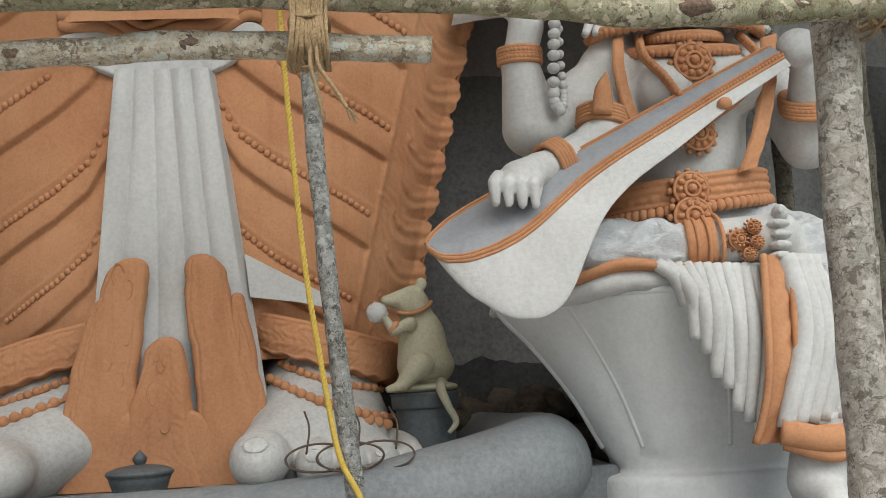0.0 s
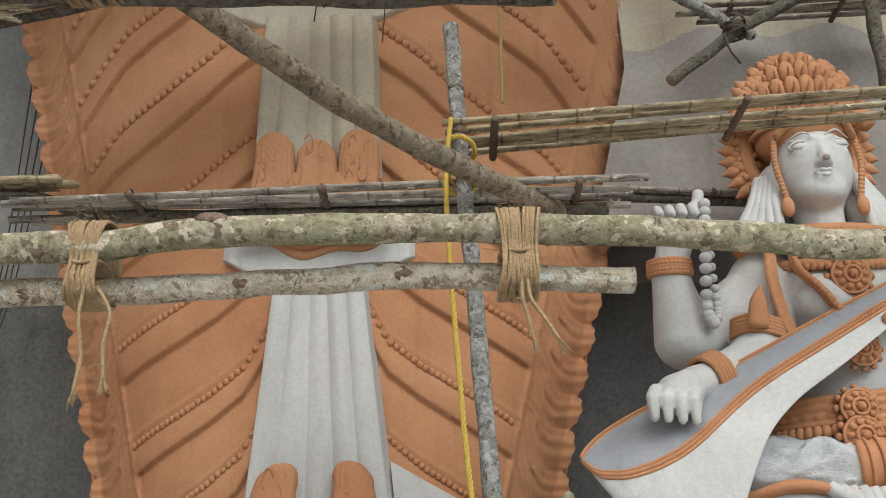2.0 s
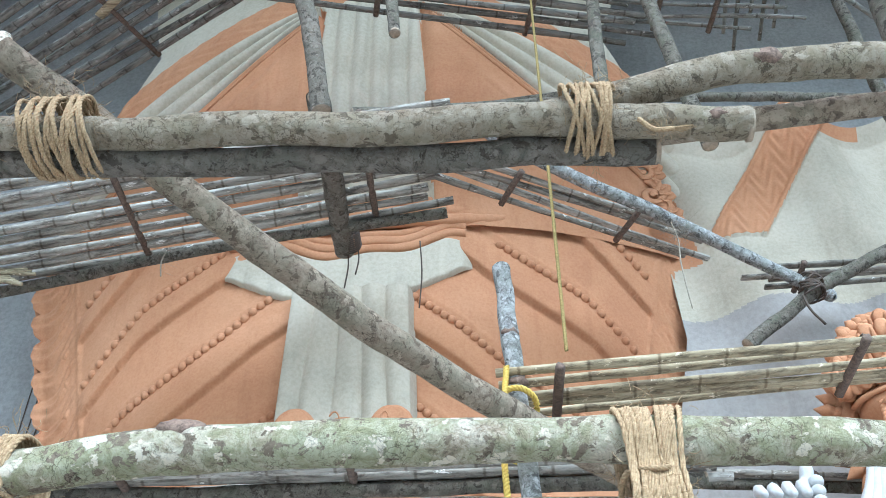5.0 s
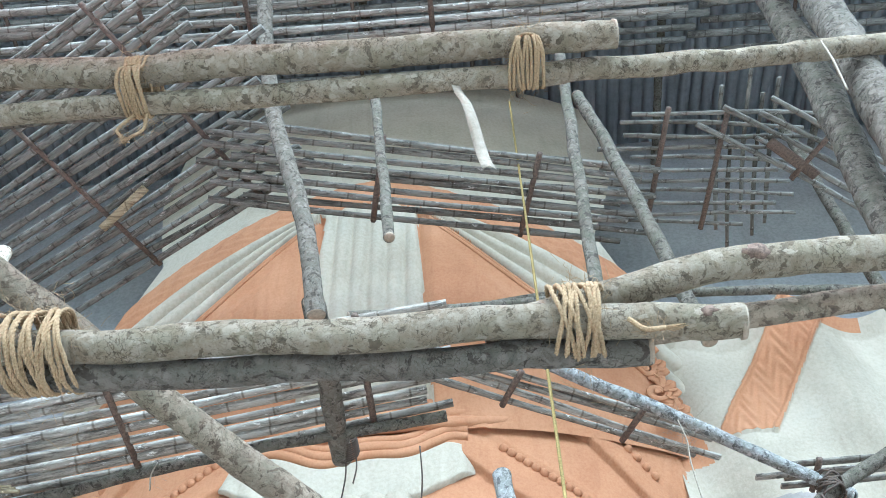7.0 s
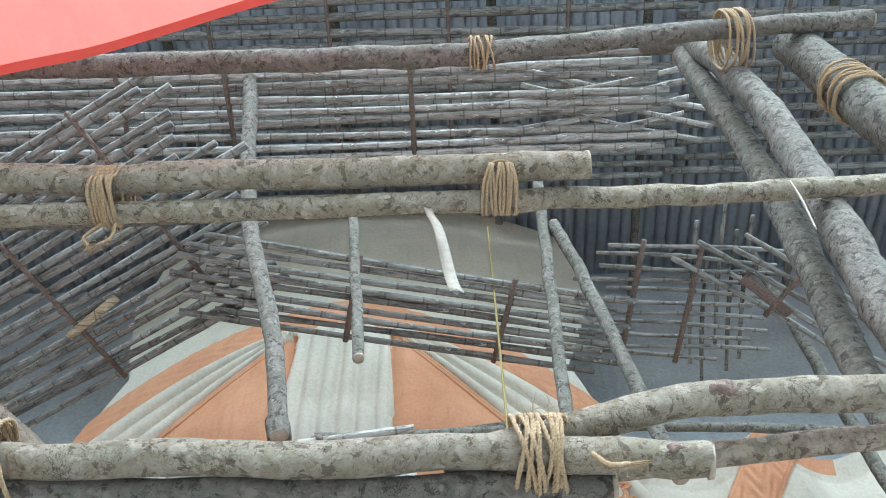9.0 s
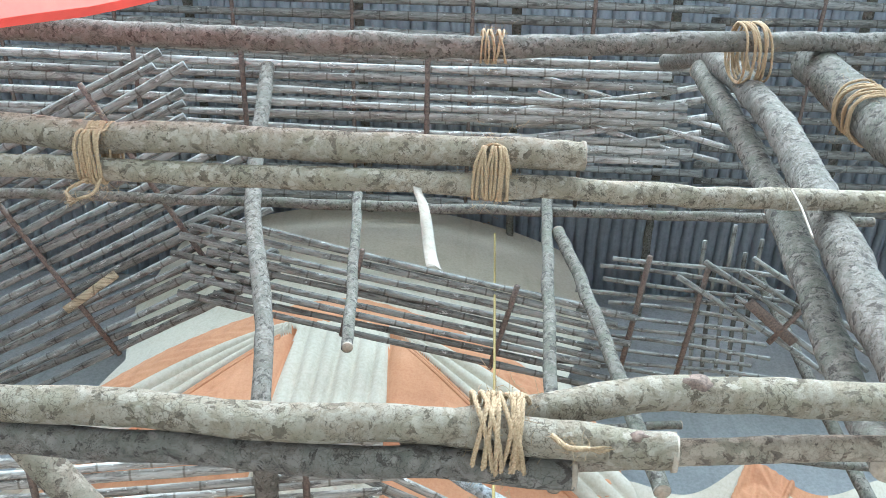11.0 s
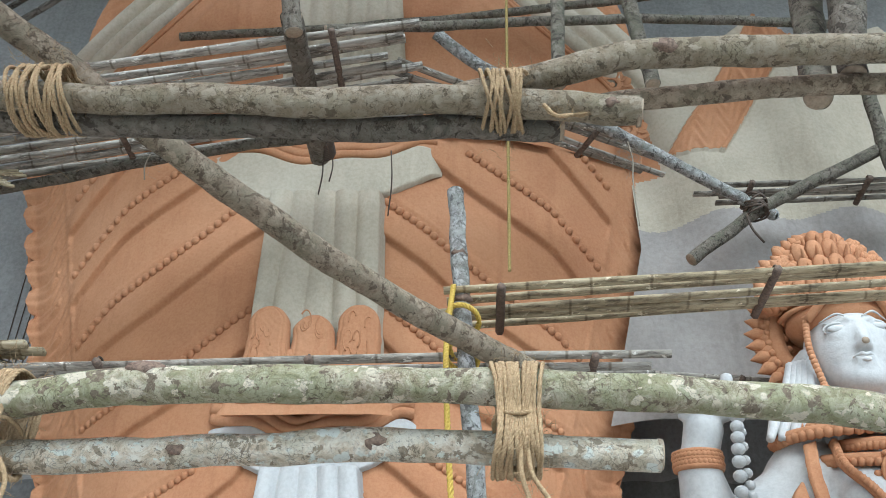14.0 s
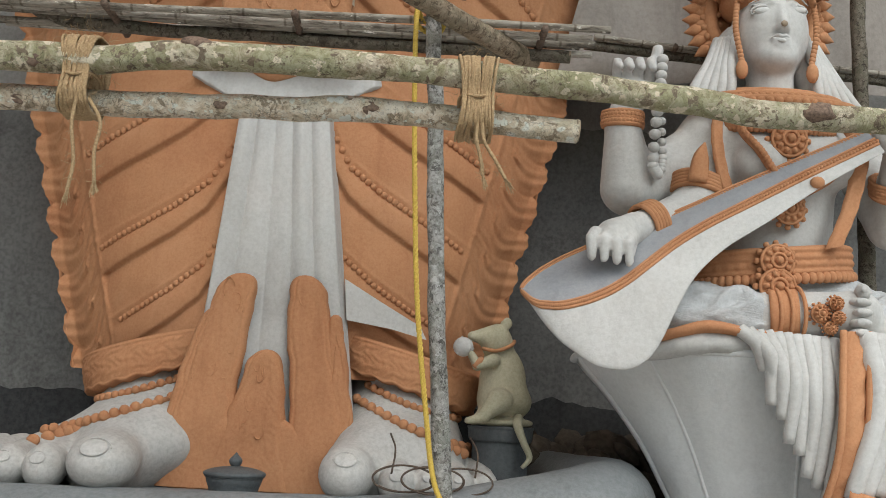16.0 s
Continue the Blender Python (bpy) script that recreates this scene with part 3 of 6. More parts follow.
def sash(z0, z1, l0, l1, r0, r1, pleats, flare, top, y0, slot=1):
    """White pleats from z0 (bottom) to z1, and the flaring collar above them to top."""
    n, m = 150, 70
    vv = []
    for j in range(m):
        v = j / (m - 1)
        z = z0 + (z1 - z0) * v
        l, r = l0 + (l1 - l0) * v, r0 + (r1 - r0) * v
        for i in range(n):
            u = i / (n - 1)
            ph = u * pleats + 0.12 * math.sin(3 * v + 7 * u)
            f = ph - math.floor(ph)
            d = 0.07 * (math.sin(math.pi * f) ** 0.7) * (0.55 + 0.45 * math.sin(5 * u + 1) ** 2)
            e = min(u, 1 - u)
            back = 0.16 * max(0.0, 1 - e / 0.04)
            vv.append((l + (r - l) * u, y0 - d - 0.06 + back, z))
    idol.add(vv, grid_faces(n, m), slot)
    if top:
        vv = []
        m2 = 24
        for j in range(m2):
            v = j / (m2 - 1)
            for i in range(n):
                u = i / (n - 1)
                s_ = 2 * u - 1
                lo = z1 - 0.02 + (flare[2] - z1) * max(0.0, (abs(s_) - 0.45) / 0.55) ** 1.1
                hi = top - 0.22 * (1 - abs(s_) ** 2) ** 2 + 0.04 * math.sin(9 * s_) - 0.35 * (top - flare[2]) * max(0, abs(s_) - 0.8) / 0.2
                hi = max(hi, lo + 0.002)
                x = (flare[0] + flare[1]) / 2 + s_ * (flare[1] - flare[0]) / 2
                ph = u * pleats * 2
                d = 0.03 * math.sin(math.pi * (ph % 1)) * (1 - v) ** 2
                back = 0.07 * max(0.0, 1 - min(u, 1 - u, v, (1 - v) * 2) / 0.06) ** 2
                vv.append((x, front(x, lo) - 0.085 - d + back, lo + (hi - lo) * v))
        idol.add(vv, grid_faces(n, m2), slot)
        # embroidered orange border over the collar
        for k in range(3):
            pts = []
            for i in range(15):
                s_ = -1 + 2 * i / 14
                x = (flare[0] + flare[1]) / 2 + s_ * (flare[1] - flare[0]) / 2 * 0.96
                pts.append((x, front(x, top) - 0.07, top - 0.22 * (1 - abs(s_) ** 2) ** 2 + 0.04 * math.sin(9 * s_) + 0.03 + 0.09 * k))
            tube(idol, pts, 0.05 if k != 1 else 0.06, 8, 0, 60, rough=0.15, seed=k)


sash(5.55, 7.32, -3.06, -3.03, -1.80, -1.86, 5, (-3.78, -1.30, 7.68), 8.02, 7.86, 3)
sash(1.1, 4.50, -3.08, -2.80, -1.47, -1.93, 5, (-3.32, -1.47, 4.79), 4.98, 7.88)


def tongue(base, wb, top, wt, y, lift=0.06, lean=0.0, slot=0):
    """A raised leaf of modelled plaster from a broad foot to a rounded tip, scored with scrolling lines."""
    n, m = 56, 150
    vv = []
    sd = base[0] * 7 + top[1]
    for j in range(m):
        v = j / (m - 1)
        z = base[1] + (top[1] - base[1]) * v
        cx = base[0] + (top[0] - base[0]) * v + lean * math.sin(math.pi * v) + 0.018 * noise.noise(Vector((z * 3, sd, 0)))
        w = wb + (wt - wb) * v ** 0.8
        tip = 1.0
        cap = min(0.5, wt / abs(top[1] - base[1]))
        if v > 1 - cap:
            tip = math.sqrt(max(0.0, 1 - ((v - 1 + cap) / cap) ** 2))
        w = max(w * tip, 0.004)
        for i in range(n):
            s_ = -1 + 2 * i / (n - 1)
            e = (1 - abs(s_)) * w
            ww = w * (1 + (0.14 * noise.noise(Vector((z * 3.2, sd + (5 if s_ > 0 else 0), 1))) + 0.07 * noise.noise(Vector((z * 9, sd + (5 if s_ > 0 else 0), 1)))))
            x = cx + s_ * ww
            wav = 0.07 * noise.noise(Vector((x * 3, z * 2.2, sd))) + 0.015 * noise.noise(Vector((x * 9, z * 8, sd)))
            line = 1 - math.exp(-(((((e + wav * 0.8) * 11) % 1.0) - 0.5) / 0.10) ** 2)
            curl = math.sin(30 * (z + 0.8 * wav) + 7 * math.sin(x * 13 + 5 * wav + sd)) * math.cos(22 * x + 6 * math.sin(z * 11))
            d = lift * (1 - abs(s_) ** 7) ** 0.6 * tip ** 0.6 + (0.008 * (line - 0.9) * (1 if 0.015 < e < 0.10 else 0) + 0.0018 * curl * min(1.0, e / 0.06)) * tip
            d += 0.03 * noise.noise(Vector((x * 2.3, z * 2.3, sd))) * (1 - s_ * s_)
            vv.append((x, y - d + 0.05 * (1 - v), z))
    idol.add(vv, grid_faces(n, m), slot)
    for k in range(int(7 * (top[1] - base[1]))):
        v = random.uniform(0.42, 0.92)
        w = (wb + (wt - wb) * v ** 0.8) * random.uniform(-0.5, 0.5)
        c = (base[0] + (top[0] - base[0]) * v + lean * math.sin(math.pi * v) + w, y - lift + 0.05 * (1 - v) + 0.004, base[1] + (top[1] - base[1]) * v)
        R0, a0, sg = random.uniform(0.05, 0.10), random.uniform(0, 6), random.choice((-1, 1))
        tube(idol, [(c[0] + R0 * (1 - 0.12 * q) * math.cos(a0 + sg * q) * 0.6, c[1], c[2] + R0 * (1 - 0.12 * q) * math.sin(a0 + sg * q) * 1.4) for q in np.linspace(0, random.uniform(2.5, 6.0), 12)], 0.007, 6, slot, 24)


for x, t in ((-2.80, 5.93), (-2.40, 5.84), (-2.00, 5.94)):
    tongue((x, 5.0), 0.25, (x, t), 0.175, 7.655, 0.07)
tongue((-2.42, 4.9), 0.72, (-2.42, 5.52), 0.60, 7.655, 0.05)
tongue((-2.86, 0.95), 0.34, (-2.59, 2.83), 0.17, 7.68, 0.08, -0.06)
tongue((-3.02, 1.2), 0.20, (-2.78, 2.52), 0.10, 7.68, 0.06, -0.05)
tongue((-2.42, 0.95), 0.44, (-2.32, 2.16), 0.13, 7.66, 0.08)
tongue((-1.80, 0.95), 0.28, (-2.03, 2.84), 0.17, 7.68, 0.08, 0.03)
tongue((-1.70, 1.3), 0.20, (-1.73, 2.50), 0.05, 7.68, 0.06, 0.03)
tongue((-2.38, 0.94), 0.70, (-2.38, 1.62), 0.46, 7.66, 0.05)
# bare white patch on the cloth, with a torn edge
idol.add([(-1.70, 7.90, 2.86), (-1.66, 7.89, 2.48), (-1.25, 7.90, 2.42), (-0.92, 7.93, 2.34), (-0.98, 7.93, 2.46), (-1.35, 7.90, 2.66)], [(0, 5, 4, 3, 2, 1)], 1)

# hem bands, ankles, anklets, feet
LEGS = ((-3.42, -1, -3.44, 1.0, 0.275), (-1.12, 1, -1.51, 0.86, 0.225))
clay = Clay((-5.2, 6.35, 0.85), (0.5, 9.3, 2.6), 0.027)
for lx, sg, tx, k_, br in LEGS:
    clay.limb((lx, 8.55, 1.72), (lx, 8.35, 1.45), 0.54, 0.52, 2, 0.05)
    clay.limb((lx - sg * 0.10, 8.25, 1.38), (tx + sg * 0.12, 7.45, 1.12), 0.46, 0.30, 2, 0.2)
    clay.limb((lx + sg * 0.20, 8.25, 1.25), (tx + sg * 0.80 * k_, 7.5, 1.05), 0.42, 0.24, 2, 0.2)
    clay.egg((lx - sg * 0.02, 7.95, 1.30), (0.60, 0.55, 0.36), 2, 0.15)
    clay.limb((tx + sg * 0.02, 7.5, 1.19), (tx, 7.15, 1.17), 0.25, br * 0.84, 2, 0.08)
    clay.egg((tx, 7.06, 1.165), (br, 0.34, 0.225), 2, 0.05)
    for dx, dy, rr in ((0.47, 0.04, 0.155), (0.77, 0.12, 0.145), (1.06, 0.24, 0.135), (1.32, 0.40, 0.12)):
        dx, rr = dx * k_, rr * k_ ** 0.5
        clay.limb((tx + sg * dx * 0.92, 7.62 + dy, 1.20), (tx + sg * dx, 7.22 + dy, 1.16), rr * 0.95, rr * 0.86, 2, 0.03)
        clay.egg((tx + sg * dx, 7.07 + dy, 1.10), (rr * 1.06, 0.22, rr * 1.2), 2, 0.03)
clay.skin(idol)


def face(x, z, rest):
    """Front of the modelled leg at x, z."""
    i, k = int(round((x - clay.lo[0]) / clay.step)), int(round((z - clay.lo[2]) / clay.step))
    col = np.flatnonzero(clay.d[i, :, k] < 0)
    return clay.lo[1] + clay.step * col[0] if len(col) else rest


for lx, sg, tx, k_, br in LEGS:
    # nails set into the toes
    for dx, dy, rx, ry, rz, y0, z0, up in ((0.0, 0.0, br, 0.34, 0.225, 7.06, 1.165, 34), (0.47, 0.04, 0.155, 0.22, 0.186, 7.07, 1.10, 26), (0.77, 0.12, 0.145, 0.22, 0.174, 7.07, 1.10, 26), (1.06, 0.24, 0.135, 0.22, 0.162, 7.07, 1.10, 26)):
        f = radians(up)
        c = np.array((tx + sg * dx * k_, y0 + dy - ry * math.cos(f), z0 + rz * math.sin(f)))
        til = math.degrees(math.atan2(math.cos(f) / ry, math.sin(f) / rz))
        w = rx * 0.42
        ball(idol, c + np.array((0, 0.006, -0.004)), (w, w * 0.8, 0.009), 2, 20, 8, (til, 0, 0))
        ca, sa = math.cos(radians(til)), math.sin(radians(til))
        tube(idol, [c + np.array((w * 1.08 * math.cos(q), w * 0.85 * math.sin(q) * ca, w * 0.85 * math.sin(q) * sa)) + np.array((0, 0.03, -0.018)) * abs(math.cos(q)) for q in np.linspace(0.1, math.pi - 0.1, 12)], 0.007, 6, 2, 26)
    # embroidered hem that follows the cloth
    nn, mm = 150, 40
    vv = []
    for j in range(mm):
        v = j / (mm - 1)
        for i in range(nn):
            a = math.pi + math.pi * i / (nn - 1)
            q = a * 0.8
            sc = 0.006 * math.sin(q * 44 + 2.4 * math.sin(v * 12)) * math.cos(v * 13 + 2.4 * math.sin(q * 22)) * (0.12 < v < 0.9)
            d = 0.035 * math.sin(math.pi * min(1, v * 1.1)) ** 0.4 + sc + 0.018 * math.exp(-((v - 0.93) / 0.03) ** 2) + 0.012 * math.exp(-((v - 0.07) / 0.03) ** 2) - (0.12 if j == 0 else 0)
            vv.append((lx + (0.67 + 0.08 * v + d) * math.cos(a), 8.55 + (0.66 + d) * math.sin(a), 1.88 + 0.36 * v - 0.20 * sg * math.cos(a) + 0.012 * math.sin(q * 26) * (1 - v)))
    idol.add(vv, grid_faces(nn, mm), 0)
    # two rows of anklet beads, lower towards the outer side, with a pendant
    for zin, slope, half, rz in ((1.90, 0.30, 0.51, 0.038), (1.77, 0.36, 0.66, 0.046)):
        xi = lx - sg * half * 0.62
        row = []
        for q in np.linspace(0, 1, 60):
            x = xi + sg * q * (half * 1.75)
            z = zin - slope * q * half * 1.75 - 0.05 * math.sin(math.pi * q)
            row.append((x, face(x, z, 8.2) - 0.012, z))
        tube(idol, row[::3], rz * 0.75, 8, 0, 60, flat=0.8)
        for q in smooth_line(row[::3], int(half * 1.75 / (rz * 1.55))):
            ball(idol, (q[0], q[1] - 0.02, q[2] + 0.012), rz, 0, 9, 6)
        tube(idol, [np.array(q) + np.array((0, 0.012, -rz * 1.25)) for q in row[::4]], rz * 0.42, 6, 0, 40)
    for q in np.linspace(0.72, 0.98, 5):
        x = lx - sg * 0.41 + sg * q * 1.155
        z = 1.70 - 0.36 * q * 1.155
        ball(idol, (x, face(x, z, 8.2) - 0.01, z), (0.06, 0.03, 0.05), 0, 10, 6)

# belly: a white pleated panel, orange lappets beside it, swept white drapes, an orange waist arch above


def belly_y(x, z):
    return 7.55 + 0.075 * (x - CX) ** 2 + 0.05 * (min(z, 12.2) - 11) ** 2 + 0.06 * max(0.0, z - 12.2)


def leaf_top(a):
    return 11.25 - 0.98 * max(0.0, a - 0.6) ** 0.92 + 0.06 * math.sin(2.5 * a)


def drape_top(a):
    return 11.62 - 0.28 * a - 0.07 * a * a


n, m = 260, 290
vv, tone = [], []
for j in range(m):
    z = 8.15 + 7.2 * j / (m - 1)
    half = float(np.interp(z, (8.1, 9.0, 10.2, 11.4, 12.2, 13.4, 15.4), (3.7, 3.6, 3.2, 2.75, 3.0, 3.3, 3.2)))
    for i in range(n):
        x = CX + half * (2 * i / (n - 1) - 1)
        a = abs(x - CX)
        if z > drape_top(a) + 0.62:
            d, sl_ = 0.02 * noise.noise(Vector((x, 0, z))), 3
        elif z > drape_top(a):
            v = (z - drape_top(a)) / 0.62
            d, sl_ = 0.09 * abs(math.sin(math.pi * v)) ** 0.4 + 0.012 * math.sin(a * 26 + 3 * math.sin(v * 9)) * math.sin(v * 14), 0
        elif a < 0.62 - 0.05 * (z - 10):
            f = a / 0.21
            d, sl_ = 0.07 * abs(math.sin(math.pi * (f % 1))) ** 0.7, 3
        elif z < leaf_top(a):
            e = max(0.0, min(leaf_top(a) - z, (a - 0.6) * 0.8))
            d, sl_ = 0.11 * min(1.0, e / 0.12) ** 0.5 + 0.05 * min(1.0, e) + 0.012 * math.sin(16 * e) * (e < 0.5), 0
        else:
            q = (z - leaf_top(a)) / max(0.15, drape_top(a) - leaf_top(a)) * 3.0
            d, sl_ = 0.03 + 0.13 * abs(math.sin(math.pi * (q % 1))) ** 0.7, 3
        vv.append((x, belly_y(x, z) - d, z))
        tone.append(sl_)
idol.add(vv, grid_faces(n, m), [tone[j * n + i] for j in range(m - 1) for i in range(n - 1)])
for side in (-1, 1):
    for up_ in (0.0, 0.055):
        tube(idol, [(CX + side * a, belly_y(CX + side * a, leaf_top(a)) - 0.12, leaf_top(a) - 0.05 - up_) for a in np.linspace(0.72, 3.1, 16)], 0.022, 7, 0, 60)
for k in range(3):
    tube(idol, [(x, 7.85 + 0.07 * (x - CX) ** 2, 8.18 + 0.12 * k + 0.05 * (x - CX) ** 2) for x in np.linspace(-4.6, 0.2, 13)], 0.07, 8, 0, 70, rough=0.2, seed=k)


# draped stole at the side: white cloth with an ornamented orange band; the grey sheet below is added in place of the
# pale, hazy wall
n, m = 240, 240
vv, sl = [], []
for j in range(m):
    v = j / (m - 1)
    for i in range(n):
        u = i / (n - 1)
        top = 9.95 - 0.30 * abs(math.sin(u * 6.5 + 0.1)) + 0.1 * u
        z = 5.15 + (top - 5.15) * v
        x0 = min(0.75, XR(z) - 0.10)
        x = x0 + (3.95 - x0) * u
        y = 8.55 - 0.25 * math.sin(u * 3.1) - 0.08 * math.sin(u * 15 + v * 7) - 0.12 * max(0, v - 0.95) / 0.05
        off = abs((x - 0.75) / 3.2 - (0.19 + 0.34 * (z - 8.1) / 1.75))
        if off < 0.095 and z > 8.2:
            y -= 0.03 + 0.03 * (off > 0.078) + 0.010 * math.sin(z * 26 + 4 * math.sin(x * 21)) * (off < 0.07)
        vv.append((x, y, z))
for j in range(m - 1):
    for i in range(n - 1):
        x, y, z = vv[j * n + i]
        u = i / (n - 1)
        c = 0.19 + 0.34 * (z - 8.1) / 1.75
        on = (abs((x - 0.75) / 3.2 - c) < 0.095 and z > 8.2) or (x < 1.02 - 0.17 * (z - 8.3) and z > 8.0) or (j > 0.96 * m and c < u < 0.72)
        sl.append((0 if on else 3) if z > 7.36 + 0.05 * math.sin(x * 5) else 4)
idol.add(vv, grid_faces(n, m), sl)
for k in range(6):
    z = 8.45 + 0.33 * k
    scroll(0.72 - 0.16 * (z - 8.3), 8.28, z, -1, 0.21, 0.8 + 2.3 * (k % 2))
single("standing_statue", idol, [ORANGE, WHITE, GREYWHITE, OLDWHITE, WALLGREY], "colossal standing plaster statue in terracotta and white pleated cloth, barefoot", "statue")

# ---- seated statue with a long-necked lute ----
seat = Shell()
vv, nseg = [], 72
prof = [(0.66, 1.02), (0.84, 1.0), (0.90, 0.86), (1.1, 0.98), (1.5, 1.20), (1.9, 1.50), (2.18, 1.76), (2.26, 1.74), (2.28, 1.5), (2.30, 0.2)]
for z, r in [tuple(q) for q in smooth_line([(a, b, 0) for a, b in prof], 44)[:, :2]]:
    for i in range(nseg):
        a = 2 * math.pi * i / nseg
        lobe = abs(math.sin(a * 4 + 0.4)) ** 0.5
        rr = r * (0.93 + 0.07 * lobe) if 0.95 < z < 2.2 else r
        vv.append((2.15 + rr * math.cos(a), 7.55 + 0.69 * rr * math.sin(a), z))
seat.add(vv, grid_faces(nseg, 44, True), 0)
lotus = thing("lotus_seat", "pale grey plaster lotus pedestal with broad petals", "pedestal", at=(2.15, 7.55, 0.66))
part("body", seat, GREY, lotus)
for a in (188, 219, 264):
    rib, edge_ = Shell(), []
    for z, r in [tuple(q) for q in smooth_line([(p, q, 0) for p, q in prof], 44)[:, :2]][14:33]:
        rr = r * (0.935 if a != 188 else 0.985)
        edge_.append((2.15 + rr * math.cos(radians(a)), 7.55 + 0.69 * rr * math.sin(radians(a)), z))
    tube(rib, edge_[::2], 0.035 if a == 188 else 0.022, 8, 0, 50)
    part("petal_edge", rib, GREY, lotus)
rib = Shell()
tube(rib, [(2.15 + 1.765 * math.cos(a), 7.55 + 0.69 * 1.765 * math.sin(a), 2.22 + 0.03 * abs(math.sin(a * 4 + 0.4))) for a in np.linspace(math.pi * 0.9, math.pi * 1.44, 30)], 0.035, 8, 0, 80)
part("rim", rib, GREY, lotus)

lady = Shell()
clay = Clay((-0.1, 5.9, 0.6), (3.7, 8.1, 6.2), 0.024)
W, O = 1, 0
clay.egg((2.0, 7.2, 2.62), (0.95, 0.55, 0.42), W, 0.12)
clay.limb((2.0, 7.2, 2.9), (2.02, 7.2, 3.9), 0.46, 0.52, W, 0.1)
clay.egg((2.05, 7.15, 4.0), (0.66, 0.42, 0.36), W, 0.12)
clay.egg((1.78, 6.82, 3.88), (0.23, 0.2, 0.22), W, 0.06)
clay.egg((2.34, 6.82, 3.88), (0.23, 0.2, 0.22), W, 0.06)
clay.limb((1.42, 7.25, 4.22), (2.72, 7.25, 4.22), 0.22, 0.22, W, 0.12)
clay.limb((2.0, 7.22, 4.3), (2.0, 7.18, 4.8), 0.22, 0.20, W, 0.08)
clay.egg((1.99, 7.17, 5.16), (0.335, 0.36, 0.43), W, 0.05)
clay.egg((1.97, 6.96, 4.88), (0.18, 0.15, 0.13), W, 0.08)
clay.limb((1.98, 6.85, 5.30), (1.97, 6.775, 5.11), 0.028, 0.044, W, 0.05)
clay.egg((1.94, 6.80, 5.08), (0.035, 0.035, 0.03), W, 0.03)
clay.egg((2.00, 6.80, 5.08), (0.035, 0.035, 0.03), W, 0.03)
clay.egg((1.965, 6.815, 4.985), (0.085, 0.035, 0.024), W, 0.03)
clay.egg((1.965, 6.825, 4.94), (0.07, 0.035, 0.022), W, 0.03)
for sx in (-0.14, 0.14):
    clay.egg((1.985 + sx, 6.905, 5.235), (0.095, 0.045, 0.05), W, 0.04)
    clay.limb((1.985 + sx * 0.5, 6.83, 5.34), (1.985 + sx * 1.7, 6.92, 5.33), 0.018, 0.014, W, 0.03)
    clay.egg((1.985 + sx * 2.45, 7.2, 5.1), (0.05, 0.09, 0.14), W, 0.03)
    clay.limb((1.985 + sx * 2.3, 7.28, 5.1), (1.985 + sx * 3.6, 7.2, 4.42), 0.12, 0.17, W, 0.06)
HAIR = [[(1.985 + sx * (2.25 + 0.22 * k), 7.14 + 0.02 * k, 5.12), (1.985 + sx * (2.7 + 0.30 * k), 7.07 + 0.02 * k, 4.85), (1.985 + sx * (2.75 + 0.52 * k), 7.03 + 0.02 * k, 4.62), (1.985 + sx * (3.1 + 0.62 * k), 7.02, 4.42)] for sx in (-0.14, 0.14) for k in range(5)]
# raised arm with a string of beads
clay.limb((1.36, 7.25, 4.08), (0.80, 7.1, 3.68), 0.24, 0.23, W, 0.06)
clay.limb((0.72, 7.05, 3.66), (0.64, 6.98, 4.2), 0.245, 0.145, W, 0.08)
clay.limb((0.64, 6.98, 4.2), (0.70, 6.92, 4.46), 0.13, 0.145, W, 0.06)
for k in range(4):
    fx = 0.56 + 0.095 * k
    clay.limb((fx, 6.88, 4.55), (fx - 0.01, 6.80, 4.68 + 0.01 * k), 0.043, 0.040, W, 0.012)
    clay.limb((fx - 0.01, 6.80, 4.68 + 0.01 * k), (fx, 6.74, 4.62), 0.040, 0.036, W, 0.006)
clay.limb((0.86, 6.86, 4.55), (0.90, 6.82, 4.82), 0.055, 0.05, W, 0.02)
# second arm on the lute
clay.limb((1.50, 7.15, 4.1), (1.28, 6.95, 3.5), 0.24, 0.21, W, 0.08)
clay.limb((1.28, 6.93, 3.48), (0.66, 6.62, 3.20), 0.20, 0.12, W, 0.08)
clay.limb((0.66, 6.60, 3.20), (0.48, 6.48, 3.10), 0.13, 0.15, W, 0.05)
for k in range(4):
    bx, by, bz = 0.27 + 0.095 * k, 6.43 - 0.01 * k, 3.11 - 0.012 * k
    clay.limb((bx + 0.05, by, bz + 0.02), (bx, by - 0.10, bz - 0.05), 0.045, 0.042, W, 0.008)
    clay.limb((bx, by - 0.10, bz - 0.05), (bx + 0.01, by - 0.09, bz - 0.20), 0.042, 0.034, W, 0.006)
clay.limb((0.62, 6.45, 3.12), (0.58, 6.38, 2.96), 0.055, 0.045, W, 0.015)
# arm under the neck of the lute
clay.limb((2.74, 7.25, 4.15), (2.98, 7.0, 3.45), 0.22, 0.21, W, 0.06)
clay.limb((2.98, 6.98, 3.45), (2.86, 6.62, 3.92), 0.21, 0.14, W, 0.06)
clay.egg((2.74, 6.5, 4.08), (0.17, 0.13, 0.15), W, 0.05)
# crossed leg, foot, hanging leg
clay.limb((1.08, 6.80, 2.54), (2.15, 6.52, 2.57), 0.27, 0.19, W, 0.10)
clay.limb((1.15, 7.0, 2.5), (2.0, 7.1, 2.6), 0.32, 0.4, W, 0.12)
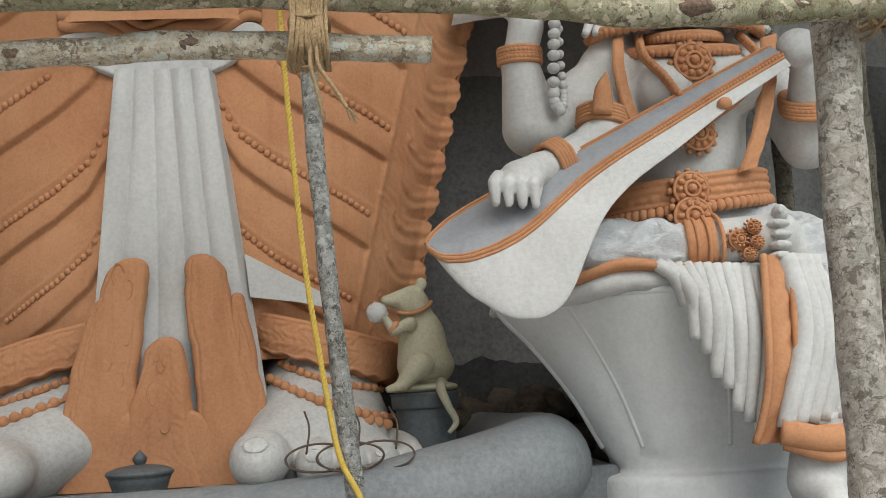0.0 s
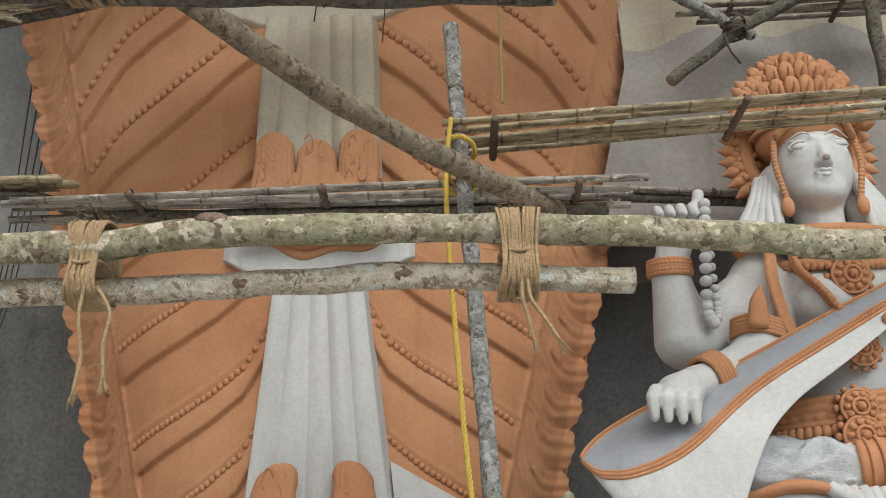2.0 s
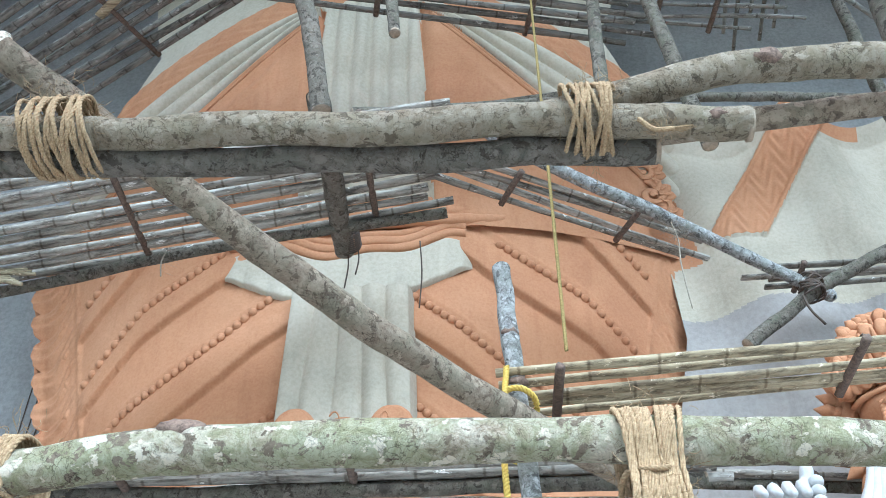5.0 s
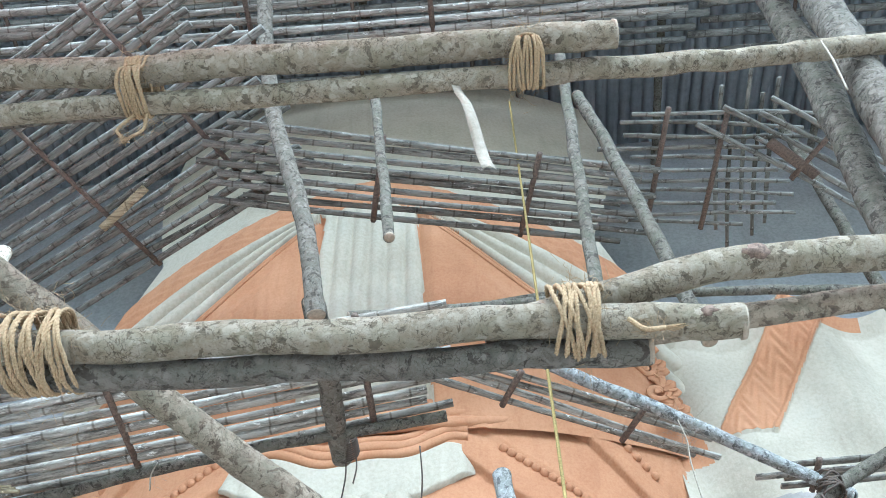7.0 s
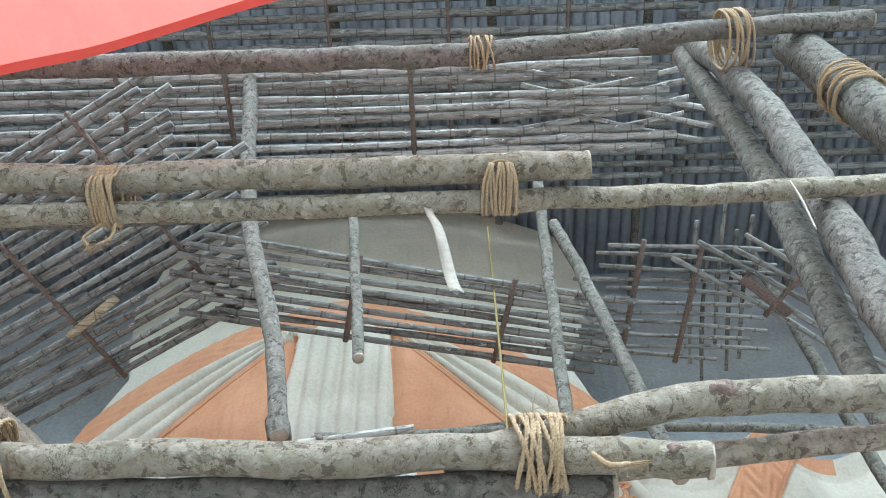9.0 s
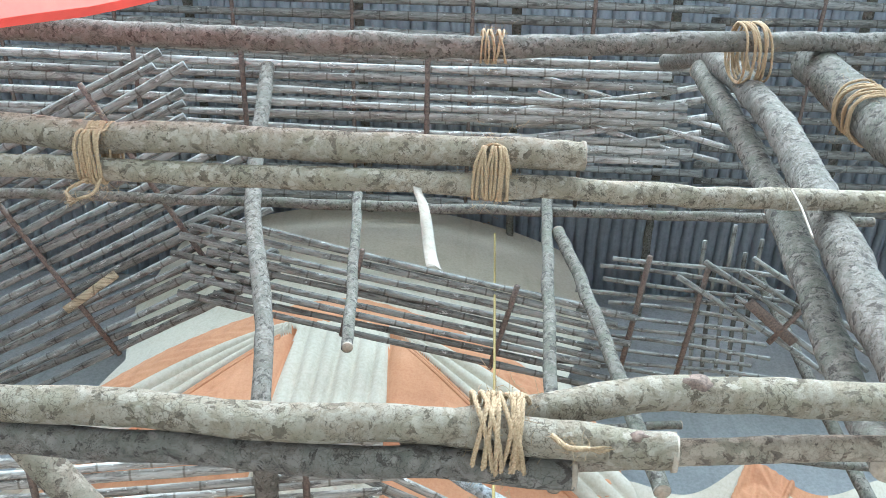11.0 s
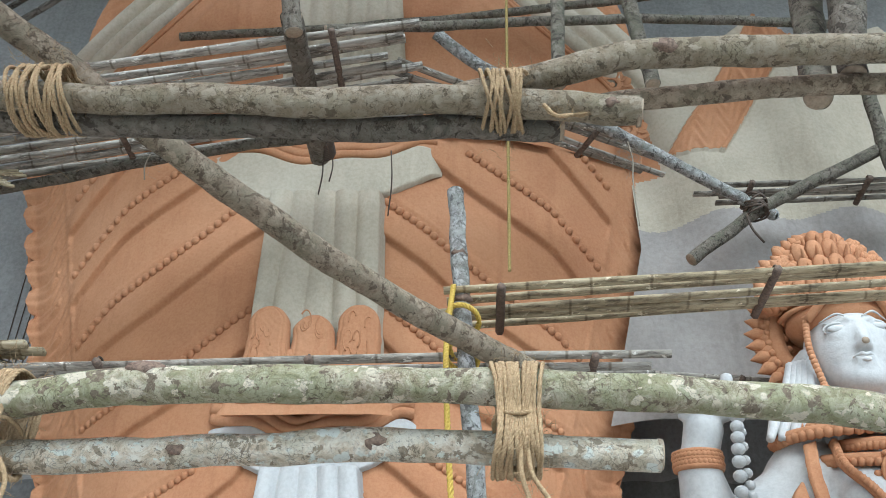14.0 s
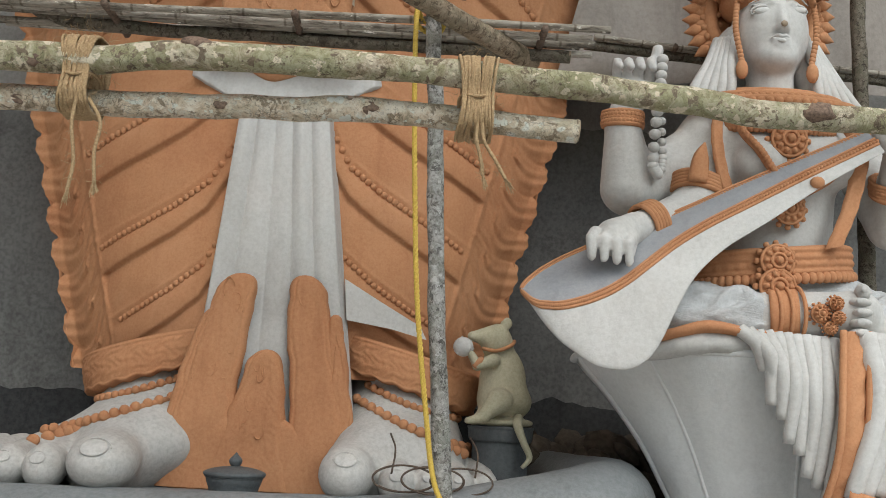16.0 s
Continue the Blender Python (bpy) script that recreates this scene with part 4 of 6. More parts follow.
clay.limb((2.1, 6.5, 2.57), (2.36, 6.42, 2.60), 0.17, 0.18, W, 0.05)
clay.limb((2.5, 7.05, 2.55), (2.75, 6.62, 2.35), 0.42, 0.36, W, 0.12)
clay.limb((2.75, 6.55, 2.3), (2.50, 6.35, 1.15), 0.38, 0.20, W, 0.10)
clay.limb((2.50, 6.35, 1.15), (2.42, 6.32, 0.84), 0.19, 0.2, W, 0.05)
clay.limb((2.42, 6.30, 0.80), (2.40, 6.05, 0.72), 0.17, 0.12, W, 0.06)
clay.limb((2.7, 6.75, 2.25), (2.85, 6.55, 1.5), 0.38, 0.25, W, 0.12)
clay.skin(lady)
# creases of the cloth over the lap and the hanging leg
for fi, fc in enumerate(lady.f):
    x, y, z = lady.v[0][fc[0]]
    if z < 2.95 and x > 0.95 and y < 7.1 and not (1.66 < x < 2.55 and 2.25 < z < 2.85 and y < 6.6) and z > 1.1:
        lady.m[fi] = 3
for q in lady.v[0]:
    x, y, z = q
    if z < 2.95 and x > 0.95 and y < 7.0 and not (1.66 < x < 2.55 and 2.25 < z < 2.85) and not (z < 1.1):
        g = noise.noise(Vector((x * 2.6 + z * 2.2, y * 2.0, z * 7.5 - x * 3.5)))
        h = noise.noise(Vector((x * 7, y * 6, z * 14)))
        k = min(1.0, (2.95 - z) / 0.12)
        w = k * (0.13 * (0.25 - abs(g)) + 0.02 * h)
        q[1] -= w * 0.8
        q[2] += w * 0.6
for k in range(4):
    ball(lady, (2.33 - 0.008 * abs(k - 2), 6.29, 2.43 + 0.078 * k), (0.085, 0.085, 0.041), 1, 16, 10, (0, 0, 12))
    ball(lady, (2.30, 6.215, 2.435 + 0.078 * k), (0.045, 0.014, 0.026), 1, 12, 6)
ball(lady, (2.35, 6.30, 2.745), (0.055, 0.075, 0.07), 1, 16, 10)
ball(lady, (2.335, 6.232, 2.765), (0.03, 0.012, 0.035), 1, 12, 6)
for ex, ez, w in ((1.835, 5.262, -1), (2.125, 5.285, 1)):
    ball(lady, (ex, 6.872, ez), (0.085, 0.03, 0.036), 1, 18, 10, (0, -4, 0))
    arc = np.linspace(0, math.pi, 9)
    tube(lady, [(ex + 0.105 * math.cos(q), 6.862 + 0.045 * abs(math.cos(q)) ** 2, ez - 0.004 + 0.048 * math.sin(q)) for q in arc], 0.012, 6, 1, 20)
    tube(lady, [(ex + 0.10 * math.cos(q), 6.866 + 0.045 * abs(math.cos(q)) ** 2, ez - 0.004 - 0.036 * math.sin(q)) for q in arc], 0.009, 6, 1, 20)
    tube(lady, [(ex - w * 0.10, 6.845, ez + 0.075), (ex, 6.85, ez + 0.12), (ex + w * 0.12, 6.92, ez + 0.075)], [0.005, 0.010, 0.004], 6, 1, 16)
tube(lady, [(1.88, 6.835, 5.0), (1.93, 6.795, 5.012), (1.962, 6.79, 5.004), (1.995, 6.795, 5.012), (2.045, 6.835, 5.0)], [0.006, 0.018, 0.016, 0.018, 0.006], 7, 1, 20)
tube(lady, [(1.89, 6.835, 4.985), (1.962, 6.792, 4.965), (2.035, 6.835, 4.985)], [0.006, 0.022, 0.006], 7, 1, 16)
ball(lady, (1.965, 6.745, 5.10), (0.03, 0.02, 0.028), 2, 10, 7)
for lock in HAIR:
    tube(lady, lock, [0.045, 0.05, 0.05, 0.03], 8, 1, 26, rough=0.08, seed=lock[0][0])
# crown: stacked rings in front of a leafy halo
ball(lady, (1.99, 7.22, 5.48), (0.42, 0.38, 0.2), 0, 24, 10)
for z, r, h in ((5.55, 0.43, 0.08), (5.70, 0.41, 0.12)):
    ball(lady, (1.97, 7.25, z), (r, r * 0.85, h), 0, 24, 8)
    tube(lady, [(1.97 + r * 1.02 * math.cos(a), 7.25 + r * 0.88 * math.sin(a), z - h * 0.3) for a in np.linspace(math.pi, 2 * math.pi, 12)], 0.022, 6, 0, 30, rough=0.4)
ball(lady, (1.97, 7.25, 5.85), (0.36, 0.30, 0.42), 0, 24, 14)
for z, r, cnt, ln in ((5.58, 0.42, 13, 0.20), (5.76, 0.37, 11, 0.22), (5.95, 0.29, 9, 0.22), (6.12, 0.18, 6, 0.20)):
    for a in np.linspace(math.pi * 1.02, math.pi * 1.98, cnt):
        b0 = np.array((1.97 + r * math.cos(a), 7.25 + r * 0.85 * math.sin(a), z))
        o_ = np.array((0.35 * math.cos(a), 0.35 * math.sin(a), 1.0))
        ball(lady, b0 + o_ * ln * 0.45, (0.075, 0.028, ln * 0.55), 0, 6, 7, (0, math.degrees(math.cos(a) * 0.35), math.degrees(math.cos(a)) * 0.8))
        tube(lady, [b0 + np.array((0, -0.045, 0.01)), b0 + o_ * ln * 0.55 + np.array((0, -0.07, 0))], [0.024, 0.012], 6, 0, 5)
tube(lady, [(1.99 + 0.47 * math.cos(a), 7.36, 5.42 + 0.50 * math.sin(a)) for a in np.linspace(-0.55, math.pi + 0.55, 15)], 0.07, 8, 0, 60)
ball(lady, (1.99, 7.46, 5.45), (0.58, 0.05, 0.60), 0, 32, 12)
for ring, cnt, ln in ((0.40, 19, 0.17), (0.47, 24, 0.19), (0.54, 28, 0.18)):
    for a in np.linspace(-0.75, math.pi + 0.75, cnt):
        c, s_ = math.cos(a), math.sin(a)
        b0 = np.array((1.99 + ring * c, 7.40, 5.42 + ring * s_))
        tube(lady, [b0, b0 + np.array((c, -0.12, s_)) * ln * 0.45, b0 + np.array((c, 0, s_)) * ln], [0.045, 0.062, 0.004], 7, 0, 9)
        ball(lady, b0 - np.array((0, 0.05, 0)), 0.036, 0, 7, 5)
for k in range(220):
    a = random.uniform(0.0, math.pi)
    rr = 0.56 * math.sqrt(random.random())
    b0 = np.array((1.99 + rr * 1.0 * math.cos(a), 6.92 + 0.55 * rr, 5.56 + 1.25 * rr * math.sin(a)))
    tube(lady, [b0, b0 + np.array((0.05 * math.cos(a), -0.05, 0.06)), b0 + np.array((0.09 * math.cos(a), 0, 0.14))], [0.04, 0.055, 0.008], 6, 0, 6)
tube(lady, [(1.66, 6.98, 5.4), (1.80, 6.83, 5.53), (1.99, 6.79, 5.55), (2.17, 6.83, 5.53), (2.32, 6.98, 5.4)], 0.035, 8, 0, 24)
for sx in (-1, 1):
    for q in smooth_line([(1.99 + sx * 0.34, 7.0, 5.42), (1.99 + sx * 0.36, 6.99, 5.15), (1.99 + sx * 0.31, 6.99, 4.85)], 17):
        ball(lady, q, 0.03, 0, 8, 6)
    ball(lady, (1.99 + sx * 0.31, 6.98, 4.76), (0.055, 0.045, 0.09), 0, 10, 8)


def band(c, r, n_, rz, bead=0.0, tilt=(0, 0, 0), arc=(0, 2 * math.pi), slot=0):
    """A jewelled ring round a limb."""
    m_ = Euler([radians(a) for a in tilt]).to_matrix()
    pts = [np.array(c) + np.array(m_ @ Vector((r * math.cos(a), r * math.sin(a), 0))) for a in np.linspace(*arc, 20)]
    tube(lady, pts, rz, 8, slot, 40)
    if bead:
        for q in smooth_line(pts, n_):
            ball(lady, q, bead, slot, 7, 5)


for dz in (0, 0.028, 0.056, 0.084, 0.112):
    band((0.645, 6.99, 4.18 + dz), 0.165, 34, 0.022, 0.028 if dz in (0.028, 0.084) else 0, (8, 0, 0))
    band((1.31, 6.98, 3.56 + dz), 0.25, 22, 0.024, 0, (-15, 20, 0))
    band((0.76 + dz * 0.8, 6.68, 3.25 + dz * 0.4), 0.165, 20, 0.022, 0, (0, 65, 25))
    band((2.92, 6.78, 3.66 + dz), 0.215, 36, 0.022, 0.028 if dz == 0.056 else 0, (35, -10, 0))
    band((2.50, 6.35, 1.10 + dz), 0.225, 36, 0.024, 0.030 if dz == 0.056 else 0)
tube(lady, [(1.74, 6.63, 2.565), (1.95, 6.575, 2.57)], [0.245, 0.225], 24, 0, 8)
for x in (1.76, 1.84, 1.93):
    tube(lady, [(x, 6.62 - 0.26 * (x - 1.74) + 0.235 * math.cos(a), 2.567 + 0.232 * math.sin(a)) for a in np.linspace(0.6, 5.7, 22)], 0.018, 6, 0, 40)
ANKLE = ((2.04, 6.36, 2.57, 0.075), (2.14, 6.31, 2.65, 0.055), (2.15, 6.30, 2.54, 0.05), (2.10, 6.33, 2.46, 0.05))
# armlet crest, necklaces, chest band, belt with roundels
tube(lady, [(1.22, 6.74, 3.66), (1.24, 6.72, 3.86), (1.28, 6.74, 4.0)], [0.09, 0.07, 0.01], 8, 0, 10, flat=0.5)
for r0, zc, rz in ((0.30, 4.42, 0.045), (0.44, 4.30, 0.05)):
    pts = [(2.0 + r0 * math.cos(a) * 1.05, 7.1 + 0.36 * math.sin(a) - 0.03, zc + 0.10 * math.sin(a) - 0.04) for a in np.linspace(math.pi * 0.95, 2.05 * math.pi, 16)]
    tube(lady, pts, rz, 8, 0, 44)
    for q in smooth_line(pts, 30):
        ball(lady, q - np.array((0, 0.035, 0.03)), 0.035, 0, 7, 5)
for sx in (-1, 1):
    pts = [(2.05 + sx * 0.42, 6.95, 4.36), (2.05 + sx * 0.46, 6.74, 4.12), (2.05 + sx * 0.36, 6.62, 3.92), (2.05 + sx * 0.22, 6.62, 3.72), (2.05, 6.68, 3.58)]
    tube(lady, pts, 0.034, 8, 0, 40)
    for q in smooth_line(pts, 30):
        ball(lady, q - np.array((0, 0.03, 0)), 0.032, 0, 7, 5)
for strap, half in ((((2.72, 6.93, 4.34), (2.60, 6.76, 3.95), (2.44, 6.64, 3.50), (2.27, 6.585, 3.14)), 0.075), (((1.46, 6.95, 4.36), (1.40, 6.80, 4.05), (1.44, 6.76, 3.72), (1.52, 6.74, 3.50)), 0.05)):
    ln = smooth_line(strap, 40)
    vv = []
    for k, q in enumerate(ln):
        for i, o_ in enumerate(np.linspace(-1, 1, 9)):
            rise = 0.030 * (1 - abs(o_) ** 6) + 0.010 * (abs(abs(o_) - 0.75) < 0.2) + 0.006 * math.sin(k * 1.1 + 3 * o_)
            vv.append(q + np.array((half * o_, -rise, 0.25 * half * o_)))
    lady.add(vv, grid_faces(9, 40), 0)


# broad scalloped collar over the shoulders
for k, (r0, z0, rz) in enumerate(((0.40, 4.60, 0.05), (0.52, 4.54, 0.055), (0.64, 4.46, 0.06))):
    pts = [(2.02 + r0 * 1.12 * math.cos(a), 7.2 + (0.22 + 0.10 * k) * math.sin(a), z0 + 0.03 * math.sin(a)) for a in np.linspace(math.pi * 0.95, 2.05 * math.pi, 18)]
    tube(lady, pts, rz, 8, 0, 60, flat=0.8, rough=0.15, seed=k)
    for q in smooth_line(pts, 34):
        ball(lady, q - np.array((0, 0.04, 0.03)), 0.032 + 0.006 * k, 0, 7, 5)


def roundel(c, r):
    for q, h in ((0.95, 0.035), (0.42, 0.07)):
        tube(lady, [(c[0] + r * q * math.cos(a), c[1] - h, c[2] + r * q * math.sin(a)) for a in np.linspace(0, 2 * math.pi, 17)], r * 0.10, 7, 0, 34)
    for a in np.linspace(0, 2 * math.pi, 11)[:-1]:
        ball(lady, (c[0] + r * 0.68 * math.cos(a), c[1] - 0.055, c[2] + r * 0.68 * math.sin(a)), (r * 0.21, 0.03, r * 0.16), 0, 9, 6, (0, -math.degrees(a), 0))
    ball(lady, (c[0], c[1] - 0.02, c[2]), (r, 0.05, r), 0, 18, 8)
    ball(lady, (c[0], c[1] - 0.08, c[2]), r * 0.25, 0, 9, 7)
    for a in np.linspace(0, 2 * math.pi, 13)[:-1]:
        ball(lady, (c[0] + r * 1.12 * math.cos(a), c[1], c[2] + r * 1.12 * math.sin(a)), r * 0.2, 0, 7, 5)


for x, y, z, r in ANKLE:
    roundel((x, y, z), r)
roundel((1.95, 6.68, 4.04), 0.15)
roundel((1.93, 6.66, 3.45), 0.13)
vv = []
for j in range(26):
    v = j / 25
    for i in range(90):
        a = math.pi * (0.98 + 1.04 * i / 89)
        ridge = 0.016 * abs(math.sin(v * math.pi * 4)) + 0.008 * math.sin(i * 1.6) * (0.25 < v < 0.5)
        d = 0.035 * (1 - abs(2 * v - 1) ** 8) + ridge
        vv.append((1.93 + (0.66 + d) * math.cos(a), 7.13 + (0.51 + d) * math.sin(a), 2.93 + 0.25 * v + 0.07 * math.cos(a) - 0.04 * math.sin(a) ** 2))
lady.add(vv, grid_faces(90, 26), 0)
for a in np.linspace(math.pi * 1.0, math.pi * 2.0, 34):
    ball(lady, (1.93 + 0.70 * math.cos(a), 7.13 + 0.55 * math.sin(a), 2.91 + 0.07 * math.cos(a) - 0.04 * math.sin(a) ** 2), (0.042, 0.04, 0.05), 0, 9, 6)
roundel((1.80, 6.585, 3.00), 0.135)
roundel((1.79, 6.56, 2.79), 0.145)
tube(lady, [(0.66, 6.72, 2.22), (0.95, 6.56, 2.28), (1.3, 6.47, 2.33), (1.75, 6.42, 2.33)], [0.06, 0.09, 0.10, 0.08], 10, 1, 40, rough=0.25)
# hem of the folded leg, fan of pleats hanging below it, band, side drape
tube(lady, [(0.70, 6.66, 2.31), (0.9, 6.52, 2.36), (1.2, 6.42, 2.43), (1.5, 6.36, 2.40), (1.78, 6.36, 2.40)], [0.05, 0.07, 0.085, 0.06, 0.03], 10, 0, 40, flat=0.6, rough=0.15)
for k in range(11):
    u = k / 10
    xt, zt = 1.42 + 0.72 * u, 2.42 - 0.03 * u
    xb, zb = 1.60 + 0.42 * u + 0.04 * math.sin(k * 2.1), 2.12 - 0.92 * u ** 0.8
    tube(lady, [(xt, 6.36, zt), ((xt + xb) / 2 + 0.03, 6.30 - 0.03 * (k % 2), (zt + zb) / 2 + 0.04), (xb, 6.33, zb)], [0.05, 0.06, 0.045], 8, 1, 16, rough=0.12, seed=k)
n_, m_ = 10, 30
vv = []
for j in range(m_):
    v = j / (m_ - 1)
    for i in range(n_):
        u = i / (n_ - 1)
        vv.append((2.17 + 0.20 * u - 0.20 * v ** 1.5 - 0.02 * math.sin(6 * v), 6.27 - 0.03 * math.sin(math.pi * u) - 0.10 * math.sin(math.pi * v) + 0.012 * math.sin(40 * v + 9 * u), 2.44 - 1.32 * v))
lady.add(vv, grid_faces(n_, m_), 0)
for sg in (0, 1):
    tube(lady, [(2.17 + 0.20 * sg - 0.20 * v ** 1.5 - 0.02 * math.sin(6 * v), 6.24 - 0.10 * math.sin(math.pi * v), 2.44 - 1.32 * v) for v in np.linspace(0, 1, 9)], 0.028, 7, 0, 36)
for k in range(9):
    u = k / 8
    tube(lady, [(2.36 + 0.5 * u, 6.28 + 0.05 * u, 2.42 - 0.05 * u), (2.38 + 0.55 * u, 6.13 + 0.06 * abs(u - 0.5), 1.9 - 0.1 * math.sin(3 * u)), (2.16 + 0.78 * u, 6.16 + 0.1 * u, 1.22 + 0.12 * u)], [0.09, 0.085, 0.06], 9, 1, 20, rough=0.06, seed=k)
tube(lady, [(2.12, 6.14, 1.20), (2.5, 6.06, 1.14), (2.95, 6.26, 1.32)], 0.06, 9, 0, 24, flat=1.5)
tube(lady, [(2.15, 6.18, 1.12), (2.45, 6.08, 1.03), (2.75, 6.18, 1.1)], 0.05, 8, 0, 24)
# garland-like string of beads
for q in smooth_line([(0.93, 6.78, 4.72), (0.90, 6.74, 4.45), (0.87, 6.74, 4.15), (0.85, 6.75, 3.80), (0.89, 6.76, 3.71)], 15):
    ball(lady, q, (0.052, 0.05, 0.045), 1, 10, 7)
for q in smooth_line([(0.94, 6.80, 4.5), (0.93, 6.80, 4.15), (0.94, 6.80, 3.88), (0.93, 6.79, 3.76)], 11):
    ball(lady, q, (0.04, 0.04, 0.036), 1, 9, 6)
single("seated_statue", lady, [ORANGE, WHITE, CUT, CREASED], "white plaster statue of a seated crowned figure with terracotta ornaments", "statue")

# the lute: bowl, soundboard, neck, rim
lute = thing("lute", "large white plaster lute with a grey soundboard and terracotta rim", "lute", at=(0.4, 6.6, 2.2))
axis0, axis1 = np.array((-0.218, 6.62, 2.677)), np.array((2.547, 6.5, 4.068))
LEN = np.linalg.norm(axis1 - axis0)
ax_ = (axis1 - axis0) / LEN
nrm = np.array((-0.330, -0.734, 0.593))
wid = np.cross(ax_, nrm)
down = np.array((0.406, -0.363, -0.839))
STN = (0.0, 0.012, 0.04, 0.10, 0.16, 0.22, 0.32, 0.40, 0.50, 0.64, 0.80, 0.92, 1.0)
FRONT = (0.02, 0.20, 0.29, 0.36, 0.385, 0.37, 0.27, 0.19, 0.14, 0.115, 0.08, 0.07, 0.06)
BACK = (0.0, -0.05, -0.10, -0.142, -0.15, -0.145, -0.122, -0.10, -0.095, -0.10, -0.09, -0.075, -0.07)
DEEP = (0.06, 0.36, 0.60, 0.77, 0.81, 0.74, 0.54, 0.41, 0.335, 0.295, 0.225, 0.19, 0.175)
body_, board, rim = Shell(), Shell(), Shell()
vv, vb, e1, e2 = [], [], [], []
NS = 110
for a in np.linspace(0, 1, NS) ** 1.5:
    c = axis0 + ax_ * LEN * a
    bf, bb, deep = (float(np.mean([np.interp(min(1.0, max(0.0, a + o_ * min(0.035, 0.8 * a))), STN, q) for o_ in (-1, -0.5, 0, 0.5, 1)])) for q in (FRONT, BACK, DEEP))
    mid, half = (bf + bb) / 2, (bf - bb) / 2
    for i in range(29):
        q = math.pi * i / 28
        vv.append(c + wid * (mid + half * math.cos(q)) + down * deep * math.sin(q) ** 0.85 + wid * half * 0.25 * math.sin(q) ** 2)
    for i in range(7):
        vb.append(c + wid * (mid + half * (0.985 - 0.328 * i)) + nrm * 0.012 * (1 - abs(i - 3) / 3))
    e1.append(c + wid * bf)
    e2.append(c + wid * bb)
body_.add(vv, grid_faces(29, NS), 0)
board.add(vb, grid_faces(7, NS), 0)
for e in (e1, e2):
    tube(rim, e, 0.013, 7, 0, 160)
    tube(rim, [q + down * 0.055 for q in e], 0.014, 7, 0, 160)
    for q in smooth_line(e, 150):
        ball(rim, q + down * 0.028, 0.021, 0, 6, 4)
part("bowl_and_neck", body_, WHITE, lute)
part("soundboard", board, mat("bluish_grey_board", plaster((0.30, 0.31, 0.33), (0.23, 0.24, 0.26), (0.36, 0.37, 0.39), 25, 0.4), 0.7), lute, "smooth grey soundboard")
part("rim", rim, ORANGE, lute, "terracotta beaded rim")
pg = Shell()
ball(pg, axis0 + ax_ * LEN * 0.80 + wid * 0.10 + down * 0.12, (0.06, 0.04, 0.05), 0, 9, 6)
part("peg", pg, ORANGE, lute, "terracotta peg")

# ---- mouse on a drum, lidded pot, wire on the foot ----
mouse = Shell()
clay = Clay((-0.75, 7.4, 1.35), (0.35, 8.5, 2.7), 0.02)
clay.egg((-0.13, 8.0, 1.85), (0.235, 0.22, 0.40), 0, 0.08)
clay.egg((-0.10, 8.02, 1.68), (0.27, 0.24, 0.2), 0, 0.08)
clay.egg((-0.20, 7.95, 2.25), (0.16, 0.15, 0.16), 0, 0.06)
clay.limb((-0.22, 7.93, 2.33), (-0.46, 7.86, 2.32), 0.14, 0.05, 0, 0.05)
clay.egg((-0.47, 7.85, 2.33), (0.03, 0.03, 0.03), 0, 0.02)
for dy in (-0.08, 0.1):
    clay.egg((-0.12, 7.95 + dy, 2.47), (0.055, 0.03, 0.065), 0, 0.02)
    clay.limb((-0.25, 7.88 + dy, 2.08), (-0.40, 7.80 + dy, 2.02), 0.07, 0.045, 0, 0.03)
    clay.limb((-0.40, 7.80 + dy, 2.02), (-0.47, 7.78 + dy * 0.6, 2.13), 0.045, 0.035, 0, 0.02)
    clay.limb((-0.18, 7.84 + dy * 1.5, 1.68), (-0.34, 7.76 + dy * 1.5, 1.52), 0.13, 0.06, 0, 0.05)
    clay.limb((-0.34, 7.76 + dy * 1.5, 1.50), (-0.47, 7.7 + dy * 1.5, 1.47), 0.05, 0.035, 0, 0.03)
clay.egg((-0.15, 7.98, 1.47), (0.34, 0.3, 0.06), 0, 0.03)
clay.skin(mouse)
ball(mouse, (-0.55, 7.78, 2.20), 0.10, 1, 16, 10)
for k in range(9):
    a, b = random.uniform(0, 6.28), random.uniform(-1.2, 1.4)
    ball(mouse, (-0.55 + 0.1 * math.cos(a) * math.cos(b), 7.78 + 0.1 * math.sin(a) * math.cos(b), 2.20 + 0.1 * math.sin(b)), 0.012, 1, 6, 4)
tube(mouse, [(-0.36, 7.84, 2.20), (-0.22, 7.79, 2.18), (-0.08, 7.83, 2.24), (-0.03, 7.95, 2.3)], 0.02, 7, 2, 18)
tube(mouse, [(-0.43, 7.72, 2.00), (-0.40, 7.70, 2.05), (-0.37, 7.74, 2.08)], 0.035, 7, 2, 8)
tube(mouse, [(0.02, 7.85, 1.52), (0.0, 7.68, 1.44), (0.06, 7.66, 1.28), (0.12, 7.67, 1.14), (0.05, 7.66, 1.04)], [0.05, 0.045, 0.035, 0.03, 0.02], 9, 0, 26)
for q in mouse.v:
    q[:, 2] = 1.60 + (q[:, 2] - 1.43) * 0.89
    q[:, 0] = -0.20 + (q[:, 0] + 0.13) * 0.92
single("mouse_statue", mouse, [CREAM, WHITE, ORANGE], "cream plaster mouse statue holding a round white sweet", "statue")


